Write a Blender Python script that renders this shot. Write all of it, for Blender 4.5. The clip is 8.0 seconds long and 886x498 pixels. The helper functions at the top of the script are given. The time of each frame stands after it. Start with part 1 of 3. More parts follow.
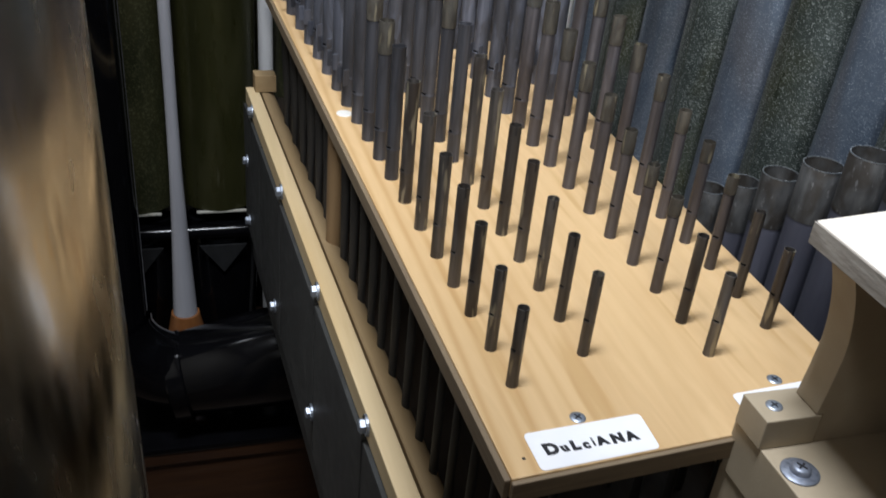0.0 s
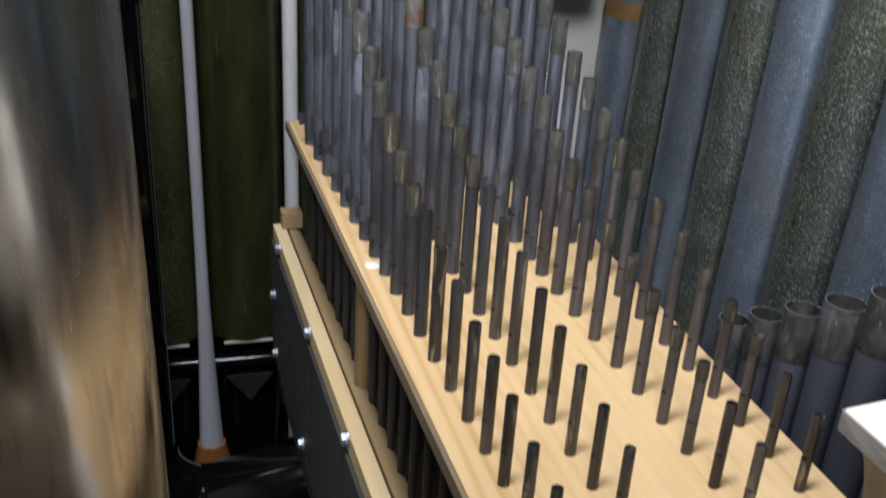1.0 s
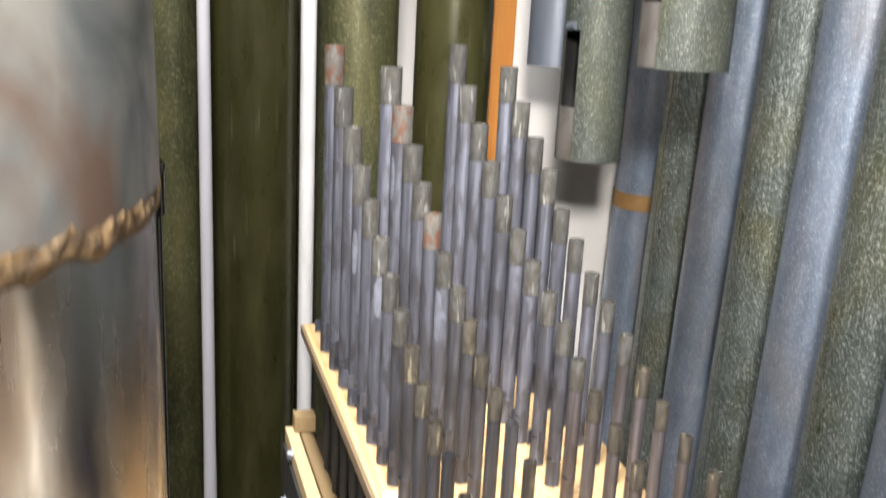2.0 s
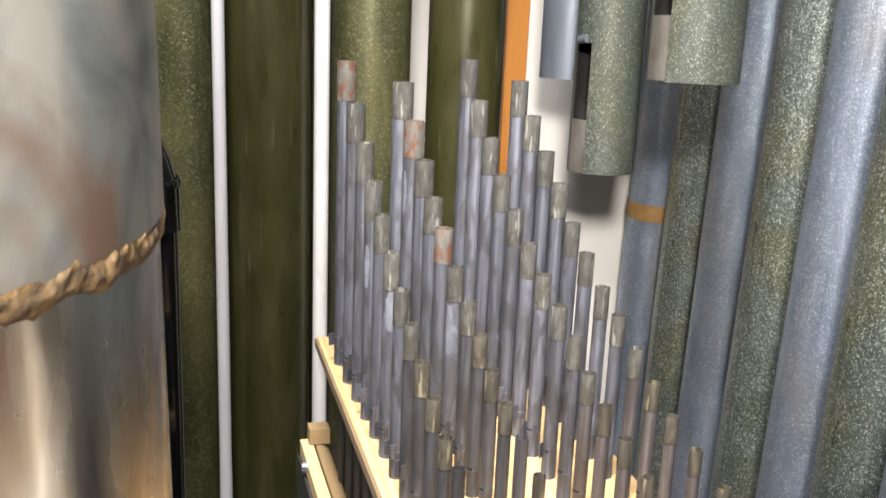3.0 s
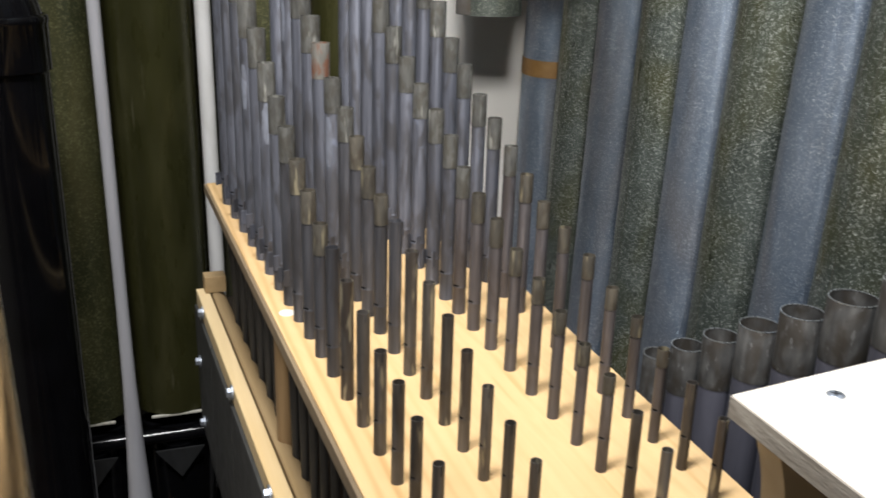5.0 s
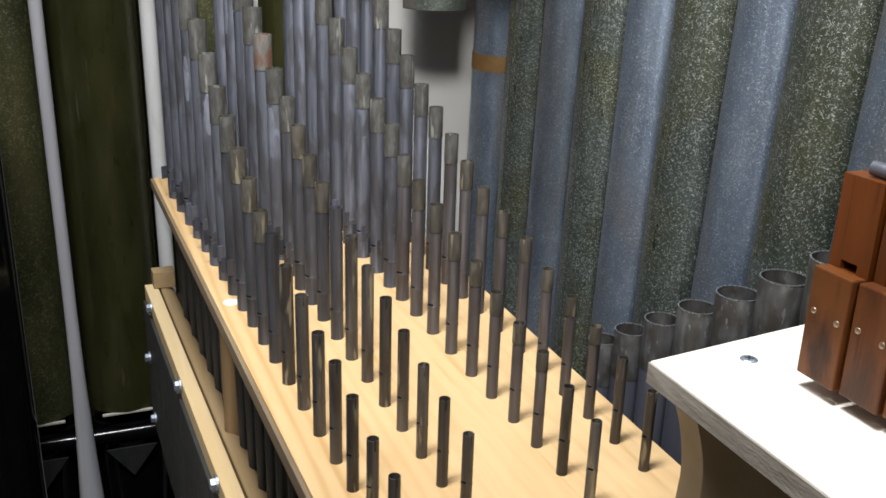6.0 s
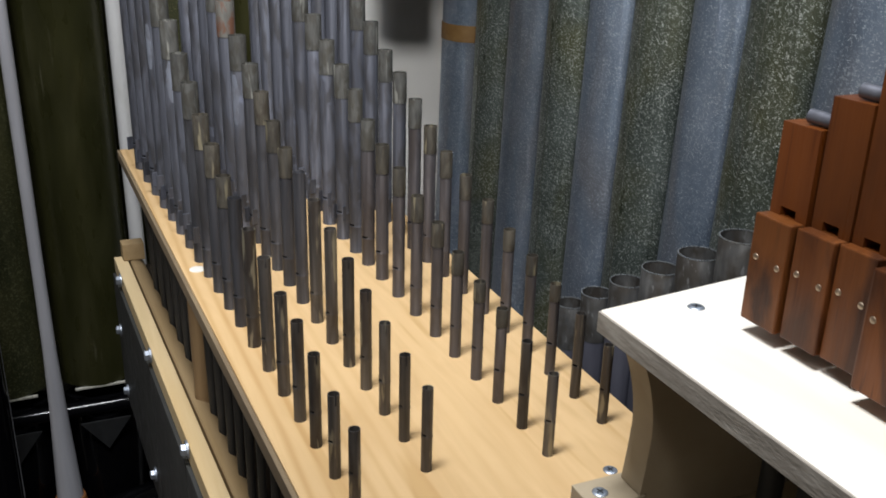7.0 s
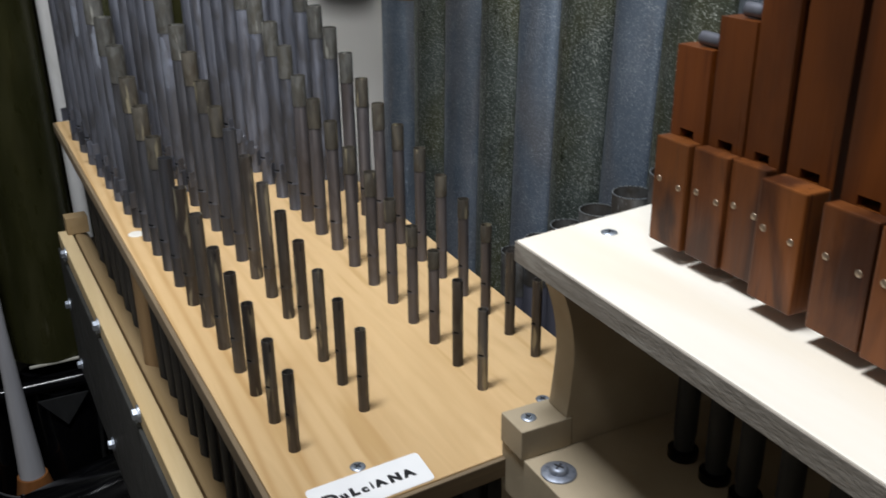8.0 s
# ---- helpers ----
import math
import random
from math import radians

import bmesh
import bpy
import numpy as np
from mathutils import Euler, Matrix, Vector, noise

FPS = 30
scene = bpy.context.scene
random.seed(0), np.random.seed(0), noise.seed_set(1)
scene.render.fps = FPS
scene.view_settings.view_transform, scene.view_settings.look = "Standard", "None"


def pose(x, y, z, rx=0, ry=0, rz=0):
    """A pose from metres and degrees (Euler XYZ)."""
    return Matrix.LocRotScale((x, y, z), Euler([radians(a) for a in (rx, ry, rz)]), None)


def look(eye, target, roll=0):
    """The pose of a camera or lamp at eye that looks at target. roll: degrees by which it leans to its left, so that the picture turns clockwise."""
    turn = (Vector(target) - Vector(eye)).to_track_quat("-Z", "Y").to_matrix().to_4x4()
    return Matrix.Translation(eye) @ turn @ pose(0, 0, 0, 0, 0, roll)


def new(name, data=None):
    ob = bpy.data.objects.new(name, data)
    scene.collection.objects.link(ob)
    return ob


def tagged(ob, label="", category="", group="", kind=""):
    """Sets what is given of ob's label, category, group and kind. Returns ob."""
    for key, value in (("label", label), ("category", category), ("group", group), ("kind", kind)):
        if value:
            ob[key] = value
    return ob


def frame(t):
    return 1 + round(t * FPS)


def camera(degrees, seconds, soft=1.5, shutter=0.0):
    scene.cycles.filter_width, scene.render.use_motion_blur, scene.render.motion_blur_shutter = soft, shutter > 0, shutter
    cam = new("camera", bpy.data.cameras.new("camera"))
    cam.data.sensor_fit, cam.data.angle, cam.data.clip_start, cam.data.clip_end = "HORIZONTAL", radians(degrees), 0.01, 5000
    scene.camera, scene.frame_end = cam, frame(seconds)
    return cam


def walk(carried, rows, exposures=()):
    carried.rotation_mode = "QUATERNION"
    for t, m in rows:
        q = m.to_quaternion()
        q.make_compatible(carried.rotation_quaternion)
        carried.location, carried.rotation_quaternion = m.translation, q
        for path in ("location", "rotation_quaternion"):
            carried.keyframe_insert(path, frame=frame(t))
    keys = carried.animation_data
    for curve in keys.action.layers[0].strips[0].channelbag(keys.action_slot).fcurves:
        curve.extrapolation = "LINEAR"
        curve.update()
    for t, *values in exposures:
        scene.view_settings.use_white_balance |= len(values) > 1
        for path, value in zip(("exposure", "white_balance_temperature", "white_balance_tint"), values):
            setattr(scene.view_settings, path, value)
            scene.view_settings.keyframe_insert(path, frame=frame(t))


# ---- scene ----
cam = camera(52.38, 8.0, 1.6, 0.45)
PATH = [
    (0, (-0.0985, -0.2872, 0.2442), (0.3043, 0.9421, -0.5151), 5.71),
    (0.5, (-0.1005, -0.2844, 0.2560), (0.2840, 0.9822, -0.4496), 4.24),
    (1, (-0.1043, -0.2798, 0.2803), (0.2762, 1.0340, -0.3355), 3.58),
    (1.5, (-0.1083, -0.2703, 0.2968), (0.2663, 1.0953, -0.1981), 3.48),
    (2, (-0.1101, -0.2573, 0.3230), (0.2684, 1.1466, -0.0455), 2.95),
    (2.2, (-0.1129, -0.2613, 0.3345), (0.2553, 1.1548, 0.0039), 3.13),
    (3.3, (-0.1048, -0.2636, 0.3183), (0.2455, 1.1441, -0.0633), 2.22),
    (3.5, (-0.1046, -0.2678, 0.3054), (0.2626, 1.1281, -0.1027), 1.93),
    (4, (-0.1007, -0.2730, 0.2802), (0.2727, 1.0944, -0.2105), 2.04),
    (4.5, (-0.0948, -0.2768, 0.2659), (0.3037, 1.0716, -0.2567), 2.20),
    (5, (-0.0838, -0.2954, 0.2577), (0.3908, 1.0388, -0.2368), 1.74),
    (6.5, (-0.0728, -0.3133, 0.2496), (0.4736, 0.9910, -0.2507), 1.72),
    (7, (-0.0690, -0.3212, 0.2463), (0.4953, 0.9636, -0.2837), 1.49),
    (7.5, (-0.0649, -0.3285, 0.2445), (0.5115, 0.9370, -0.3179), 1.01),
    (8, (-0.0583, -0.3391, 0.2393), (0.5537, 0.8999, -0.3441), -0.67),
]
EXPOSURES = [(0.0, 0.0, 5980, 10), (0.5, -0.06, 5980, 10), (1.0, 0.08, 5980, 10), (1.5, 0.67, 6550, 15), (2.0, 1.4, 6700, 13), (2.2, 1.47, 6750, 13), (3.3, 1.47, 7000, 13), (3.5, 1.36, 7050, 13), (4.0, 1.08, 6950, 13), (4.5, 0.6, 6800, 12), (5.0, 0.56, 6550, 10), (6.5, 0.25, 6350, 10), (7.0, 0.05, 6300, 10), (8.0, -0.18, 6250, 9)]
walk(cam, [(t, look(eye, target, roll)) for t, eye, target, roll in PATH], EXPOSURES)

# ---- light ----
world = bpy.data.worlds.new("world")
scene.world = world
world.use_nodes = True
world.node_tree.nodes["Background"].inputs[0].default_value = (0.5, 0.55, 0.6, 1)
world.node_tree.nodes["Background"].inputs[1].default_value = 0.02


def area_lamp(name, eye, target, sx, sy, watts, colour):
    data = bpy.data.lights.new(name, "AREA")
    data.shape, data.size, data.size_y, data.energy, data.color = "RECTANGLE", sx, sy, watts, colour
    ob = new(name, data)
    ob.matrix_world = look(eye, target)
    return ob


area_lamp("ceiling_lamp", (-0.15, -0.07, 1.45), (-0.09, -0.065, 0), 0.18, 0.42, 26.5, (0.98, 0.985, 0.99))
area_lamp("work_light", (-0.21, -0.62, 0.66), (0.33, 1.0, -0.02), 0.12, 0.12, 1.15, (1.0, 0.97, 0.92)).data.spread = radians(50)

# ---- materials ----


def mat(name, cols, scale=(30, 30, 30), rough=0.5, metal=0.0, bump=0.0, bump_scale=400.0, detail=6.0, rough_var=0.1,
        fleck=None, fleck_scale=250.0, fleck_size=0.62, fleck_stretch=(1, 1, 1), vary=0.0, second=None, second_scale=(6, 6, 6), second_at=(0.5, 0.65), coat=0.0, distort=0.0):
    """A surface from two scales of noise: cols blended by grain, second by large stains, flecks on top; vary: brightness from thing to thing."""
    m = bpy.data.materials.new(name)
    m.use_nodes = True
    n, l = m.node_tree.nodes, m.node_tree.links
    b = n["Principled BSDF"]
    co = n.new("ShaderNodeTexCoord")
    own = n.new("ShaderNodeObjectInfo")
    off = n.new("ShaderNodeVectorMath")
    off.operation = "MULTIPLY_ADD"
    off.inputs[1].default_value = (3.1, 2.3, 4.7)
    l.new(own.outputs["Random"], off.inputs[0])
    l.new(co.outputs["Object"], off.inputs[2])
    place = off.outputs[0]

    def mapped(sc):
        mp = n.new("ShaderNodeMapping")
        mp.inputs["Scale"].default_value = sc
        l.new(place, mp.inputs["Vector"])
        return mp.outputs["Vector"]

    def noise_at(sc, det=6.0, dist=0.0):
        t = n.new("ShaderNodeTexNoise")
        t.inputs["Scale"].default_value = 1.0
        t.inputs["Detail"].default_value = det
        t.inputs["Distortion"].default_value = dist
        l.new(mapped(sc), t.inputs["Vector"])
        return t.outputs["Fac"]

    grain = noise_at(scale, detail, distort)
    ramp = n.new("ShaderNodeValToRGB")
    el = ramp.color_ramp.elements
    while len(el) < len(cols):
        el.new(0.5)
    for i, c in enumerate(cols):
        el[i].position = 0.3 + 0.4 * i / max(1, len(cols) - 1)
        el[i].color = (*c, 1)
    l.new(grain, ramp.inputs["Fac"])
    colour = ramp.outputs["Color"]

    def mix(fac, a, bcol, mode="MIX"):
        x = n.new("ShaderNodeMix")
        x.data_type, x.blend_type = "RGBA", mode
        if isinstance(fac, float):
            x.inputs[0].default_value = fac
        else:
            l.new(fac, x.inputs[0])
        l.new(a, x.inputs[6])
        if isinstance(bcol, tuple):
            x.inputs[7].default_value = (*bcol, 1)
        else:
            l.new(bcol, x.inputs[7])
        return x.outputs[2]

    def ranged(v, lo, hi, a=0.0, c=1.0):
        r = n.new("ShaderNodeMapRange")
        r.inputs[1].default_value, r.inputs[2].default_value, r.inputs[3].default_value, r.inputs[4].default_value = lo, hi, a, c
        l.new(v, r.inputs[0])
        return r.outputs[0]

    if second:
        colour = mix(ranged(noise_at(second_scale, 5.0, 0.6), *second_at), colour, second)
    if fleck:
        f = noise_at(tuple(fleck_scale * s for s in fleck_stretch), 2.0)
        colour = mix(ranged(f, fleck_size, fleck_size + 0.06), colour, fleck)
    if vary:
        info = n.new("ShaderNodeObjectInfo")
        hsv = n.new("ShaderNodeHueSaturation")
        l.new(ranged(info.outputs["Random"], 0, 1, 1 - vary, 1 + vary), hsv.inputs["Value"])
        l.new(colour, hsv.inputs["Color"])
        colour = hsv.outputs["Color"]
    l.new(colour, b.inputs["Base Color"])
    l.new(ranged(noise_at(tuple(2.2 * s for s in scale), 4.0), 0.3, 0.7, max(0.02, rough - rough_var), min(1, rough + rough_var)), b.inputs["Roughness"])
    b.inputs["Metallic"].default_value = metal
    b.inputs["Coat Weight"].default_value = coat
    if bump:
        bp = n.new("ShaderNodeBump")
        bp.inputs["Strength"].default_value = bump
        bp.inputs["Distance"].default_value = 0.001
        l.new(noise_at((bump_scale,) * 3 if not isinstance(bump_scale, tuple) else bump_scale, 3.0), bp.inputs["Height"])
        l.new(bp.outputs["Normal"], b.inputs["Normal"])
    return m


def brush(m, amount):
    """Fine scratches round an upright pipe, which draw its reflections out up and down."""
    n, l = m.node_tree.nodes, m.node_tree.links
    b = n["Principled BSDF"]
    t = n.new("ShaderNodeTangent")
    t.direction_type, t.axis = "RADIAL", "Z"
    l.new(t.outputs[0], b.inputs["Tangent"])
    b.inputs["Anisotropic"].default_value, b.inputs["Anisotropic Rotation"].default_value = amount, 0.25


def figure(m, tint):
    """Growth rings of the veneer's heart: wavy lines down the length, strongest along one edge."""
    n, l = m.node_tree.nodes, m.node_tree.links
    b = n["Principled BSDF"]
    co = n.new("ShaderNodeTexCoord")
    mp = n.new("ShaderNodeMapping")
    mp.inputs["Scale"].default_value = (1.0, 0.11, 1.0)
    l.new(co.outputs["Object"], mp.inputs["Vector"])
    wv = n.new("ShaderNodeTexWave")
    wv.bands_direction = "X"
    for key, value in (("Scale", 34.0), ("Distortion", 5.0), ("Detail", 3.0), ("Detail Scale", 0.7)):
        wv.inputs[key].default_value = value
    l.new(mp.outputs[0], wv.inputs["Vector"])
    sx = n.new("ShaderNodeSeparateXYZ")
    l.new(co.outputs["Object"], sx.inputs[0])
    fade = n.new("ShaderNodeMapRange")
    fade.inputs[1].default_value, fade.inputs[2].default_value, fade.inputs[3].default_value, fade.inputs[4].default_value = 0.012, 0.085, 0.5, 0.1
    l.new(sx.outputs[0], fade.inputs[0])
    pw = n.new("ShaderNodeMath")
    pw.operation = "POWER"
    pw.inputs[1].default_value = 2.5
    l.new(wv.outputs["Fac"], pw.inputs[0])
    mul = n.new("ShaderNodeMath")
    mul.operation = "MULTIPLY"
    l.new(pw.outputs[0], mul.inputs[0])
    l.new(fade.outputs[0], mul.inputs[1])
    x = n.new("ShaderNodeMix")
    x.data_type = "RGBA"
    l.new(mul.outputs[0], x.inputs[0])
    l.new(b.inputs["Base Color"].links[0].from_socket, x.inputs[6])
    x.inputs[7].default_value = (*tint, 1)
    l.new(x.outputs[2], b.inputs["Base Color"])


def spangle(name, dark, light, glint, metal, rough, cell=290.0, share=0.80, stain=None, needle=0.66, stain_scale=(15, 15, 5)):
    """Galvanised or hammered metal: crystal cells, each of its own tone and tilt, a few of them bright; glints are
    painted into the base colour.
    """
    m = mat(name, [dark, light], (40, 40, 12), rough, metal, second=stain, second_scale=stain_scale, second_at=(0.46, 0.66))
    n, l = m.node_tree.nodes, m.node_tree.links
    b = n["Principled BSDF"]
    co = n.new("ShaderNodeTexCoord")
    warp = n.new("ShaderNodeTexNoise")
    warp.inputs["Scale"].default_value, warp.inputs["Detail"].default_value = 240.0, 3.0
    l.new(co.outputs["Object"], warp.inputs["Vector"])
    add = n.new("ShaderNodeVectorMath")
    add.operation = "MULTIPLY_ADD"
    add.inputs[1].default_value = (0.009, 0.009, 0.009)
    l.new(warp.outputs["Color"], add.inputs[0])
    l.new(co.outputs["Object"], add.inputs[2])
    vo = n.new("ShaderNodeTexVoronoi")
    vo.inputs["Scale"].default_value = cell
    l.new(add.outputs[0], vo.inputs["Vector"])
    sep = n.new("ShaderNodeSeparateColor")
    l.new(vo.outputs["Color"], sep.inputs[0])
    patch = n.new("ShaderNodeTexNoise")
    patch.inputs["Scale"].default_value = 22.0
    l.new(co.outputs["Object"], patch.inputs["Vector"])
    both = n.new("ShaderNodeMath")
    both.operation = "MULTIPLY_ADD"
    both.inputs[1].default_value = 0.55
    l.new(patch.outputs["Fac"], both.inputs[0])
    l.new(sep.outputs[0], both.inputs[2])
    rg = n.new("ShaderNodeMapRange")
    rg.inputs[1].default_value, rg.inputs[2].default_value, rg.inputs[4].default_value = share + 0.12, share + 0.5, 0.75
    l.new(both.outputs[0], rg.inputs[0])
    old = b.inputs["Base Color"].links[0].from_socket
    x = n.new("ShaderNodeMix")
    x.data_type = "RGBA"
    l.new(rg.outputs[0], x.inputs[0])
    l.new(old, x.inputs[6])
    x.inputs[7].default_value = (*glint, 1)
    l.new(x.outputs[2], b.inputs["Base Color"])
    tone = x.outputs[2]
    # short crystal needles lying in three directions, their glints painted as bright colour
    for turn in (0.5, -0.55, 1.35):
        mp = n.new("ShaderNodeMapping")
        mp.vector_type = "TEXTURE"
        mp.inputs["Rotation"].default_value = (turn, 0, 0)
        mp.inputs["Scale"].default_value = (1 / cell, 0.5 / cell, 3.4 / cell)
        l.new(co.outputs["Object"], mp.inputs["Vector"])
        nt = n.new("ShaderNodeTexNoise")
        nt.inputs["Scale"].default_value, nt.inputs["Detail"].default_value = 1.0, 1.0
        l.new(mp.outputs[0], nt.inputs["Vector"])
        rn = n.new("ShaderNodeMapRange")
        rn.inputs[1].default_value, rn.inputs[2].default_value, rn.inputs[4].default_value = needle, needle + 0.07, 0.9
        l.new(nt.outputs["Fac"], rn.inputs[0])
        x = n.new("ShaderNodeMix")
        x.data_type = "RGBA"
        l.new(rn.outputs[0], x.inputs[0])
        l.new(tone, x.inputs[6])
        x.inputs[7].default_value = (*glint, 1)
        tone = x.outputs[2]
    l.new(tone, b.inputs["Base Color"])
    bp = n.new("ShaderNodeBump")
    bp.inputs["Strength"].default_value, bp.inputs["Distance"].default_value = 0.45, 0.0008
    l.new(sep.outputs[1], bp.inputs["Height"])
    l.new(bp.outputs["Normal"], b.inputs["Normal"])
    return m


PLY = mat("birch_ply", [(0.57, 0.385, 0.19), (0.63, 0.434, 0.222), (0.60, 0.407, 0.204)], (60, 7, 60), 0.5, second=(0.535, 0.35, 0.165), second_scale=(30, 5, 30), second_at=(0.5, 0.75), bump=0.06, bump_scale=(500, 40, 500), distort=1.6, fleck=(0.525, 0.34, 0.152), fleck_scale=90, fleck_stretch=(1, 0.06, 1), fleck_size=0.62)
figure(PLY, (0.42, 0.235, 0.08))
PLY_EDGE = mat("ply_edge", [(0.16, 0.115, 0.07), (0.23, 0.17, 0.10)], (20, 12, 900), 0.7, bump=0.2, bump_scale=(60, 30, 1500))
PINE = mat("pine_batten", [(0.60, 0.455, 0.25), (0.72, 0.56, 0.33)], (90, 5, 90), 0.6, second=(0.56, 0.40, 0.2), second_scale=(30, 3, 30), bump=0.08, bump_scale=(600, 60, 600))
# Darker copy of the pine: shade on the inner rail put into colour.
SHADEPINE = mat("shaded_pine", [(0.28, 0.195, 0.097), (0.36, 0.255, 0.135)], (90, 5, 90), 0.65, second=(0.30, 0.205, 0.098), second_scale=(30, 3, 30), bump=0.08, bump_scale=(600, 60, 600))
PALE = mat("pale_shelf_wood", [(0.85, 0.79, 0.69), (0.89, 0.845, 0.765)], (60, 6, 60), 0.45, second=(0.84, 0.76, 0.64), second_scale=(20, 3, 20), bump=0.05, bump_scale=(500, 60, 500))
# Rough-sawn grain; the grey puts the edge's shade into the colour.
SAWN = mat("shaded_sawn_edge", [(0.21, 0.185, 0.155), (0.30, 0.27, 0.235)], (300, 90, 600), 0.8, second=(0.36, 0.33, 0.29), second_scale=(200, 25, 200), bump=0.22, bump_scale=(700, 300, 900))
MDF = mat("fibreboard", [(0.36, 0.295, 0.20), (0.42, 0.345, 0.24)], (40, 40, 40), 0.65, second=(0.32, 0.25, 0.165), bump=0.1, bump_scale=900)
LEAD = mat("pipe_metal", [(0.071, 0.077, 0.100), (0.118, 0.126, 0.158), (0.160, 0.170, 0.212)], (300, 300, 14), 0.55, 0.55, vary=0.22, second=(0.078, 0.079, 0.091), second_scale=(90, 90, 26), second_at=(0.46, 0.60), bump=0.2, bump_scale=(700, 700, 40), fleck=(0.16, 0.1764, 0.235), fleck_scale=46, fleck_size=0.70)
LEADM = mat("mid_dark_pipe_metal", [(0.03765, 0.03879, 0.04567), (0.06558, 0.06756, 0.07928), (0.09412, 0.09636, 0.1115)], (300, 300, 14), 0.48, 0.5, vary=0.2, second=(0.0425, 0.04066, 0.04298), second_scale=(75, 75, 22), second_at=(0.48, 0.68), bump=0.07, bump_scale=(900, 900, 60))
LEADV = mat("mauve_pipe_metal", [(0.05576, 0.05248, 0.05695), (0.09512, 0.08938, 0.0986), (0.1312, 0.1246, 0.136)], (300, 300, 14), 0.48, 0.55, vary=0.2, second=(0.0656, 0.0574, 0.0578), second_scale=(75, 75, 22), second_at=(0.48, 0.68), bump=0.07, bump_scale=(900, 900, 60))
LEADD = mat("dark_pipe_metal", [(0.036, 0.033, 0.031), (0.070, 0.064, 0.060), (0.105, 0.097, 0.091)], (300, 300, 16), 0.48, 0.45, vary=0.22, second=(0.045, 0.037, 0.032), second_scale=(80, 80, 25), bump=0.07, bump_scale=(900, 900, 60), fleck=(0.21, 0.19, 0.14), fleck_scale=190, fleck_stretch=(1, 1, 0.16), fleck_size=0.60)
SLEEVE = mat("tarnished_sleeve", [(0.0306, 0.0306, 0.02925), (0.0558, 0.0558, 0.0522), (0.0792, 0.0792, 0.0738)], (330, 330, 60), 0.74, 0.1, vary=0.22, second=(0.036, 0.0333, 0.027), second_scale=(190, 190, 90), second_at=(0.46, 0.62), bump=0.22, bump_scale=(600, 600, 120), fleck=(0.1584, 0.1584, 0.144), fleck_scale=210, fleck_stretch=(1, 1, 0.15), fleck_size=0.62)
RUSTY = mat("rusty_sleeve", [(0.075, 0.073, 0.066), (0.125, 0.12, 0.108)], (300, 300, 60), 0.7, 0.15, second=(0.105, 0.046, 0.027), second_scale=(150, 150, 80), second_at=(0.46, 0.58), fleck=(0.204, 0.187, 0.1615), fleck_scale=170, fleck_stretch=(1, 1, 0.2), fleck_size=0.64)
BRASSY = mat("brown_worn_sleeve", [(0.02456, 0.0224, 0.01806), (0.04768, 0.04263, 0.03396), (0.0708, 0.06213, 0.04624)], (330, 330, 60), 0.72, 0.12, vary=0.22, second=(0.0289, 0.02295, 0.0153), second_scale=(200, 200, 90), second_at=(0.47, 0.66), fleck=(0.1445, 0.1264, 0.08309), fleck_scale=210, fleck_stretch=(1, 1, 0.15), fleck_size=0.61)
BLOOM = mat("pale_bloom", [(0.15, 0.165, 0.205), (0.215, 0.235, 0.29)], (160, 160, 60), 0.6, 0.4, second=(0.14, 0.147, 0.178), second_scale=(190, 190, 90), second_at=(0.45, 0.6))
# Near-black colour that stands for the shade inside pipe mouths and tops.
DARK = mat("hollow_shade", [(0.006, 0.006, 0.006), (0.01, 0.01, 0.01)], (50, 50, 50), 0.9)
ZINC = spangle("blue_zinc", (0.134, 0.178, 0.245), (0.235, 0.29, 0.375), (0.74, 0.82, 0.92), 0.6, 0.38, 820.0, 1.0, (0.225, 0.238, 0.272), 0.68, (13, 13, 4))
HAMMER = spangle("green_spangled_zinc", (0.054, 0.069, 0.059), (0.112, 0.136, 0.126), (0.90, 0.96, 0.92), 0.55, 0.36, 720.0, 1.0, (0.082, 0.088, 0.040), 0.674, (9, 9, 6))
OLIVE = mat("olive_lacquer", [(0.02072, 0.02109, 0.006992), (0.03848, 0.03811, 0.0133)], (34, 34, 9), 0.33, 0.2, bump=0.14, bump_scale=(160, 160, 12), second=(0.05772, 0.0555, 0.02432), second_scale=(28, 28, 7), second_at=(0.52, 0.8), rough_var=0.12, fleck=(0.07489, 0.07163, 0.04013), fleck_scale=140, fleck_stretch=(1, 1, 0.06), fleck_size=0.68)
OLIVE.node_tree.nodes["Principled BSDF"].inputs["Specular IOR Level"].default_value = 0.3
OLIVES = spangle("spangled_olive", (0.028, 0.032, 0.013), (0.056, 0.059, 0.026), (0.21, 0.21, 0.105), 0.35, 0.4, 500.0, 0.92, (0.08, 0.077, 0.032), 0.68)
MITRE = spangle("dull_spangled_zinc", (0.033, 0.041, 0.036), (0.068, 0.079, 0.068), (0.27, 0.29, 0.24), 0.35, 0.55, 560.0, 1.0, (0.06, 0.066, 0.045), 0.66)
GREYZ = mat("plain_grey_zinc", [(0.10, 0.118, 0.148), (0.14, 0.16, 0.192)], (30, 30, 8), 0.45, 0.4, bump=0.1, bump_scale=300)
WHITE = mat("white_enamel", [(0.54, 0.54, 0.55), (0.62, 0.62, 0.62)], (20, 20, 5), 0.35, 0.0, second=(0.50, 0.50, 0.49), second_scale=(40, 40, 12), second_at=(0.5, 0.7), bump=0.05, bump_scale=(300, 300, 60))
SILVER = mat("grey_white_metal", [(0.50, 0.50, 0.54), (0.62, 0.62, 0.66)], (60, 60, 6), 0.42, 0.25)
